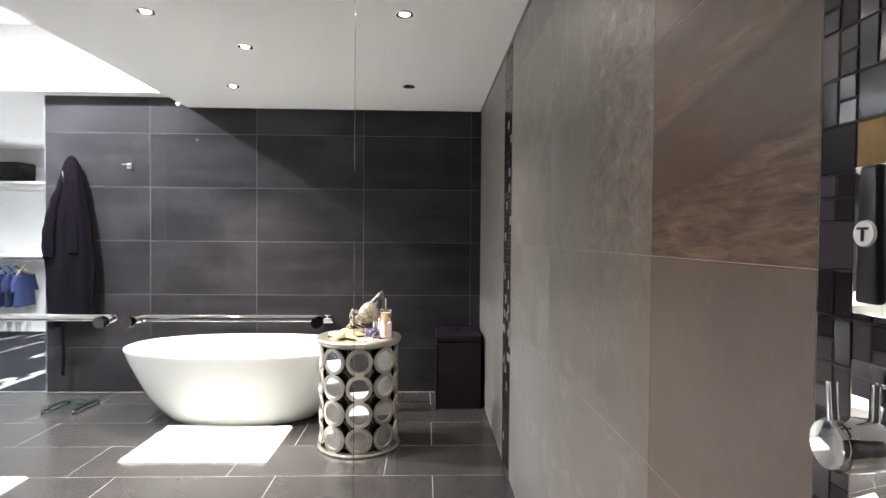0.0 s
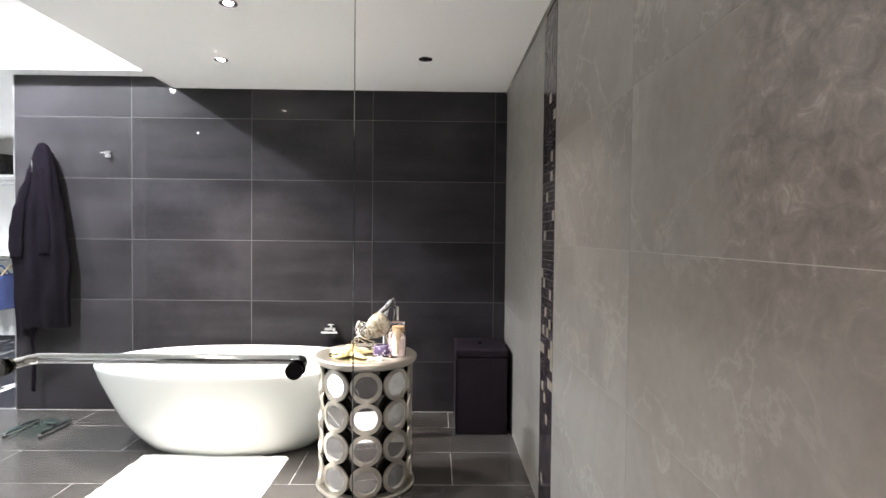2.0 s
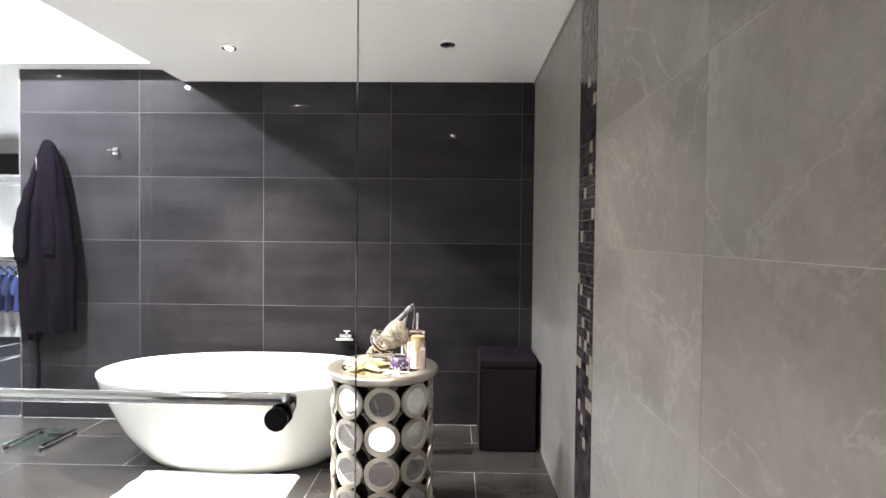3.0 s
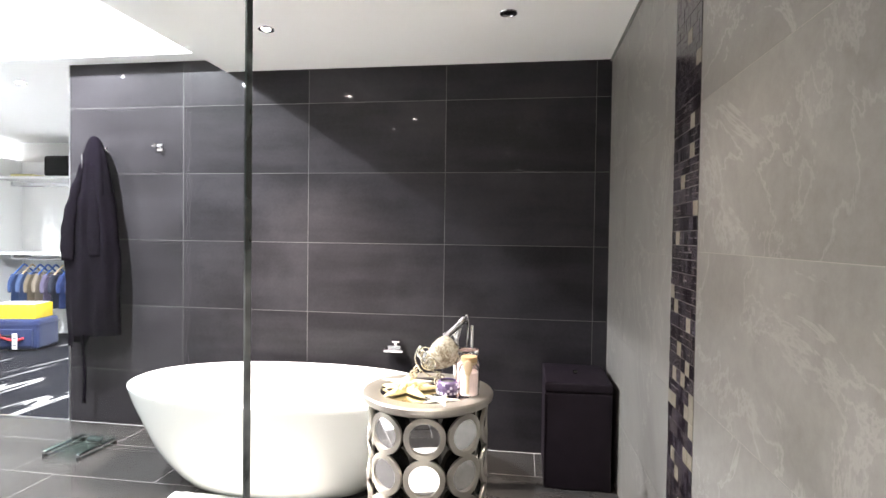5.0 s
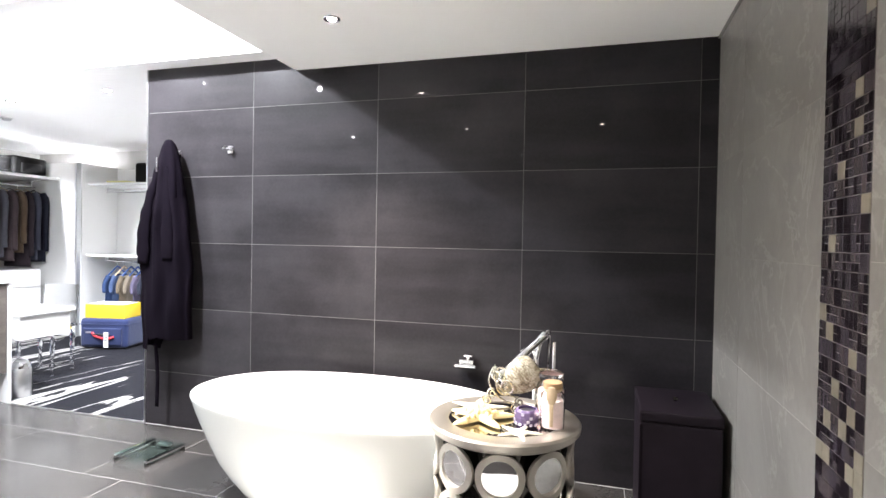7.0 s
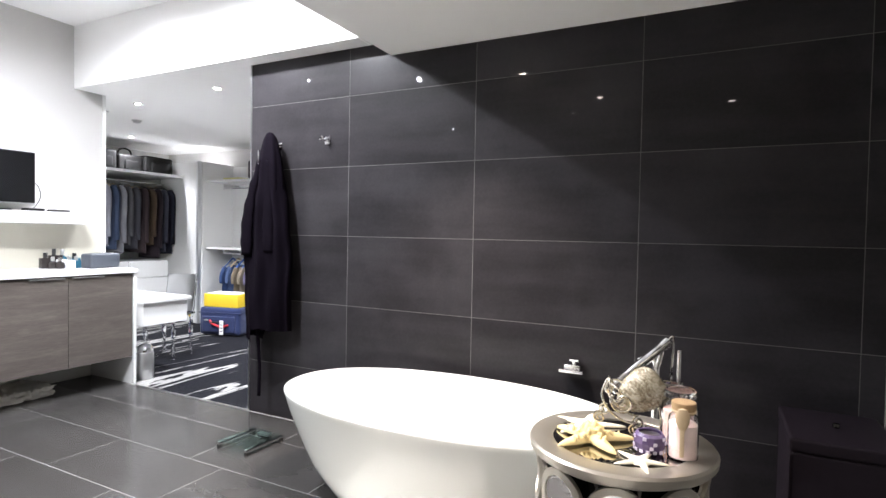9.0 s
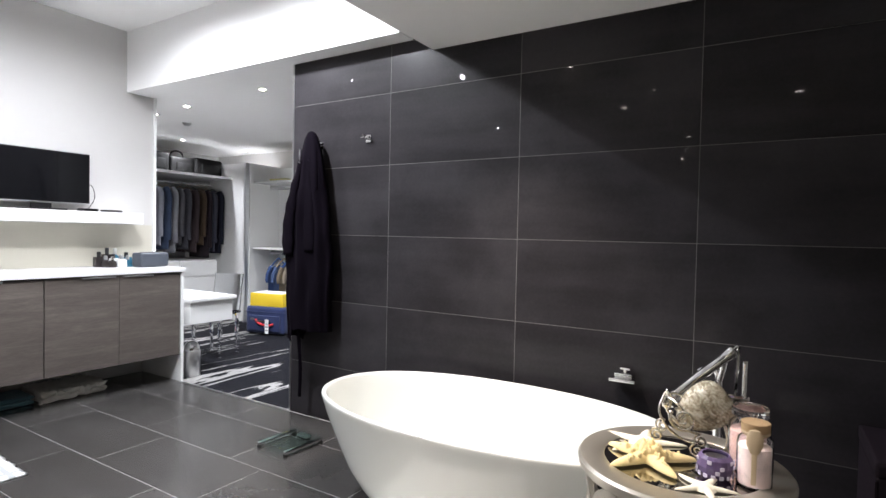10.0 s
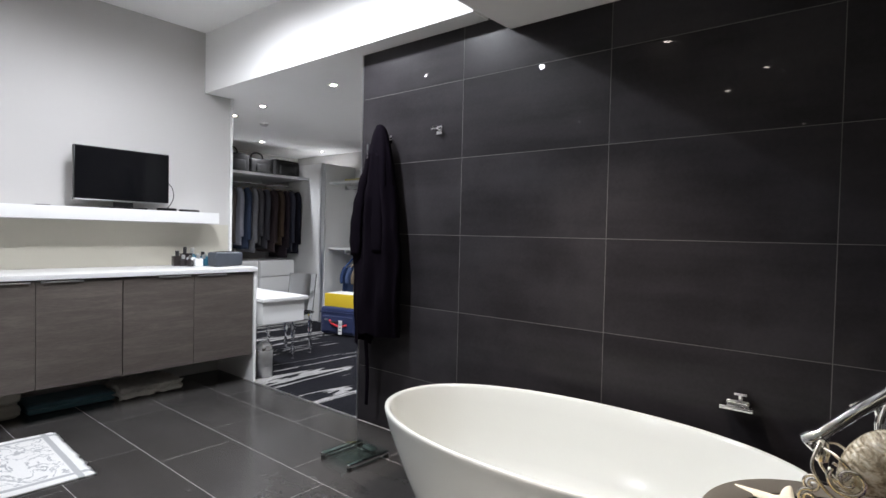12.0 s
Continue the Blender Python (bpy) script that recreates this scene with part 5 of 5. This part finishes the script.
wardrobe_north()
SHIRTS = [((0.05, 0.09, 0.2), "blue denim shirt"), ((0.09, 0.14, 0.26), "mid blue shirt"), ((0.26, 0.21, 0.14), "beige shirt"), ((0.3, 0.25, 0.18), "sand shirt"), ((0.16, 0.14, 0.2), "mauve grey shirt"),
          ((0.03, 0.035, 0.05), "dark grey shirt"), ((0.03, 0.05, 0.14), "blue shirt"), ((0.02, 0.03, 0.09), "navy shirt"), ((0.03, 0.04, 0.1), "navy polo shirt"), ((0.04, 0.06, 0.16), "blue polo shirt")]
for i, (c, lab) in enumerate(SHIRTS):
    garment("shirt", -6.3 + i * 0.115, 7.68, 0.992, c, 0.5, 0.2, 0.028, lab + " hanging from the lower rail", "shirt", "hanging shirts", i + 31, along="x", drop=0.09, arm=0.032)
holdall(-5.55, 7.7, 2.0605, 0.33, 0.17, 0.26, LEATHER, "black carry case lying on the upper shelf", False)
f = thing("folded_shirt", (-6.2, 7.66, 2.0605), "yellow folded shirt lying on the upper shelf", "shirt")
part("fold", block(-0.16, 0.16, -0.12, 0.12, 0, 0.03, 0.01, 3), plain("pale_yellow_cloth", (0.6, 0.55, 0.25), 0.9, bump=0.3), f, smooth=True)


def suitcase(x, y, turn):
    s = thing("suitcase", (x, y, 0.0025), "navy blue fabric suitcase lying on zebra carpet", "suitcase", turn=turn)
    part("shell", block(-0.29, 0.29, -0.2, 0.2, 0.012, 0.36, 0.045, 4), NAVY_BAG, s, smooth=True)
    part("piping", block(-0.294, 0.294, -0.205, 0.205, 0.285, 0.3, 0.006, 2), NAVY_BAG, s, smooth=True)
    part("front_pocket", block(-0.23, 0.23, -0.222, -0.195, 0.05, 0.25, 0.012, 3), NAVY_BAG, s, smooth=True)
    part("handle", tube(bent([(-0.09, -0.222, 0.17), (-0.08, -0.25, 0.18), (0.08, -0.25, 0.18), (0.09, -0.222, 0.17)], 6), 0.011, 8), BLACK, s, smooth="all")
    part("ribbon", tube(bent([(-0.11, -0.235, 0.2), (-0.06, -0.25, 0.16), (0.06, -0.248, 0.13), (0.15, -0.235, 0.15)], 6), 0.014, 8), RED, s, "red ribbon", True)
    part("luggage_tag", block(0.045, 0.1, -0.262, -0.258, 0.03, 0.21, 0.001, 1), PAPER, s, "white luggage tag", True)
    for i in range(3):
        part("tag_print", block(0.055, 0.09, -0.2635, -0.2625, 0.07 + i * 0.04, 0.08 + i * 0.04), BLACK, s)
    part("brand_badge", block(-0.2, -0.14, -0.224, -0.2215, 0.19, 0.21), STEEL, s, "small silver badge")
    for sx in (-0.22, 0.22):
        part("foot", block(sx - 0.03, sx + 0.03, -0.17, 0.17, 0.0, 0.014, 0.004), BLACK, s, smooth=True)
    return s


suitcase(-5.70, 7.08, 14)
b = thing("yellow_box", (-5.70, 7.07, 0.3635), "bright yellow shopping box lying on the suitcase", "box", turn=12)
part("carton", block(-0.25, 0.25, -0.15, 0.15, 0, 0.165, 0.004), YELLOW, b, smooth=True)
part("carton_flap", block(-0.22, 0.22, -0.13, 0.13, 0.165, 0.171, 0.002), PAPER, b, "white top flap", True)
part("cord_handle", tube(bent([(-0.13, -0.06, 0.172), (-0.06, -0.1, 0.185), (0.08, -0.08, 0.18), (0.16, -0.02, 0.172)], 6), 0.005, 8), PAPER, b, "white cord handle", True)

# ---- tiles of walls and floor ----
J = 0.0012
ROWS_Z = [0.0, 0.388, 0.853, 1.318, 1.783, 2.248, 2.56]
COLS_X = [XD, -2.255, -1.342, -0.415, 0.525, XR]
for a, b in zip(COLS_X, COLS_X[1:]):
    for c, d in zip(ROWS_Z, ROWS_Z[1:]):
        tile("tile", a + J, b - J, 5.0, 5.012, c + J, d - J, DARK_TILE, wall_north)
# floor, every other row moved by a third
k, y0 = 0, 3.31 - 0.4475 * 10
while y0 < 5.0:
    y1 = min(y0 + 0.4475, 4.99)
    off = -0.1 if (k % 2) == 0 else 0.18
    x0 = off - 0.895 * 6
    while x0 < XR:
        a, b = max(x0, XL), min(x0 + 0.895, XR)
        if b - a > 0.05 and y1 > YS and y1 - y0 > 0.05:
            tile("tile", a + J, b - J, max(y0, YS) + J, y1 - J, -0.012, 0.0, FLOOR_TILE, floor)
        x0 += 0.895
    y0, k = y0 + 0.4475, k + 1
# stone on the east wall
YM0, YM1 = 3.27, 3.55
for a, b in ((0.87, 1.36), (1.36, 2.31), (2.31, YM0), (YM1, 4.46), (4.46, 5.0)):
    rows = [0.0, 0.42, 0.882, 1.333, 1.785, 2.245, 2.475] if b < 3.3 else [0.0, 0.388, 0.838, 1.312, 1.787, 2.25, 2.475]
    for c, d in zip(rows, rows[1:]):
        tile("tile", XR, XR + 0.012, a + J * 0.6, b - J * 0.6, c + J * 0.6, d - J * 0.6, STONE, wall_east, 0.0004)


def mosaic(rng, y0, ny, nz, cell, parent, shades, accents, share, band, tilt=0.0, fixed=()):
    """Square modules, each one big chip, two oblong ones or a mix; those in the band are parts, the rest one mesh."""
    h = cell / 2
    layouts = ([(0, 0, 2, 2)], [(0, 0, 1, 2), (1, 0, 1, 2)], [(0, 0, 1, 2), (1, 0, 1, 1), (1, 1, 1, 1)], [(0, 0, 1, 1), (0, 1, 1, 1), (1, 0, 1, 2)], [(0, 0, 1, 1), (0, 1, 1, 1), (1, 0, 1, 1), (1, 1, 1, 1)])
    rest, count, rest_mats = bmesh.new(), 0, []
    for j in range(nz):
        for i in range(ny):
            accent = rng.random() < share or (i, j) in fixed
            for cy, cz, w, d in (layouts[0] if accent else rng.choice(layouts)):
                m = rng.choice(accents if accent else shades)
                g = 0.001
                a, b = y0 + i * cell + cy * h, 0.003 + j * cell + cz * h
                box = (a + g, a + w * h - g, b + g, min(b + d * h - g, Z_LOW - 0.002))
                if box[3] - box[2] < 0.008:
                    continue
                lift = rng.choice((0.0, 0.0005, 0.001))
                if band[0] < b < band[1] and count < 300:
                    count += 1
                    o = tile("mosaic_chip", XR - 0.002 - lift, XR + 0.006, *box, m, parent)
                    o.rotation_euler = (0, rng.uniform(-tilt, tilt), rng.uniform(-tilt, tilt))
                else:
                    if m not in rest_mats:
                        rest_mats.append(m)
                    before = len(rest.faces)
                    block(XR - 0.002 - lift, XR + 0.006, *box, bm=rest)
                    rest.faces.ensure_lookup_table()
                    for f in rest.faces[before:]:
                        f.material_index = rest_mats.index(m)
    ob = put("mosaic_chips", rest, None, parent)
    for m in rest_mats:
        ob.data.materials.append(m)
    tagged(ob, kind="stuff")


CHIP_DARK = plain("dark_glass_chip", (0.014, 0.010, 0.013), 0.12, vary=0.4, bump=0.02)
CHIP_PLUM = plain("plum_glass_chip", (0.05, 0.041, 0.05), 0.15, vary=0.4, bump=0.02)
CHIP_BROWN = plain("brown_glass_chip", (0.066, 0.053, 0.054), 0.15, vary=0.4, bump=0.02)
CHIP_CREAM = plain("cream_stone_chip", (0.2, 0.175, 0.13), 0.4, vary=0.4, scale=120, bump=0.15)
GROUT_STRIP = plain("taupe_grout", (0.15, 0.14, 0.13), 0.85)
GROUT_PLUM = plain("dark_grout", (0.03, 0.026, 0.027), 0.8)
strip = structure("mosaic_strip", block(XR - 0.0006, XR + 0.0004, YM0, YM1, 0.0, Z_LOW), GROUT_STRIP, "strip of dark plum and cream glass mosaic", "mosaic")
mosaic(random.Random(5), YM0 + 0.0005, 6, 53, 0.0465, strip, [CHIP_DARK] * 5 + [CHIP_PLUM] * 4 + [CHIP_BROWN] * 3, [CHIP_CREAM], 0.1, (0.85, 1.72))
shower_mosaic = structure("shower_mosaic", block(XR - 0.0006, XR + 0.0004, 0.2, 0.868, 0.0, Z_LOW), GROUT_PLUM, "shiny dark brown glass mosaic behind the shower", "mosaic")
mosaic(random.Random(12), 0.367, 9, 45, 0.0555, shower_mosaic, [CHIP_DARK] * 8 + [CHIP_PLUM] * 3 + [CHIP_BROWN], [GOLD_TILE], 0.0, (1.1, 1.75), 0.03, ((7, 26), (3, 31), (1, 18)))
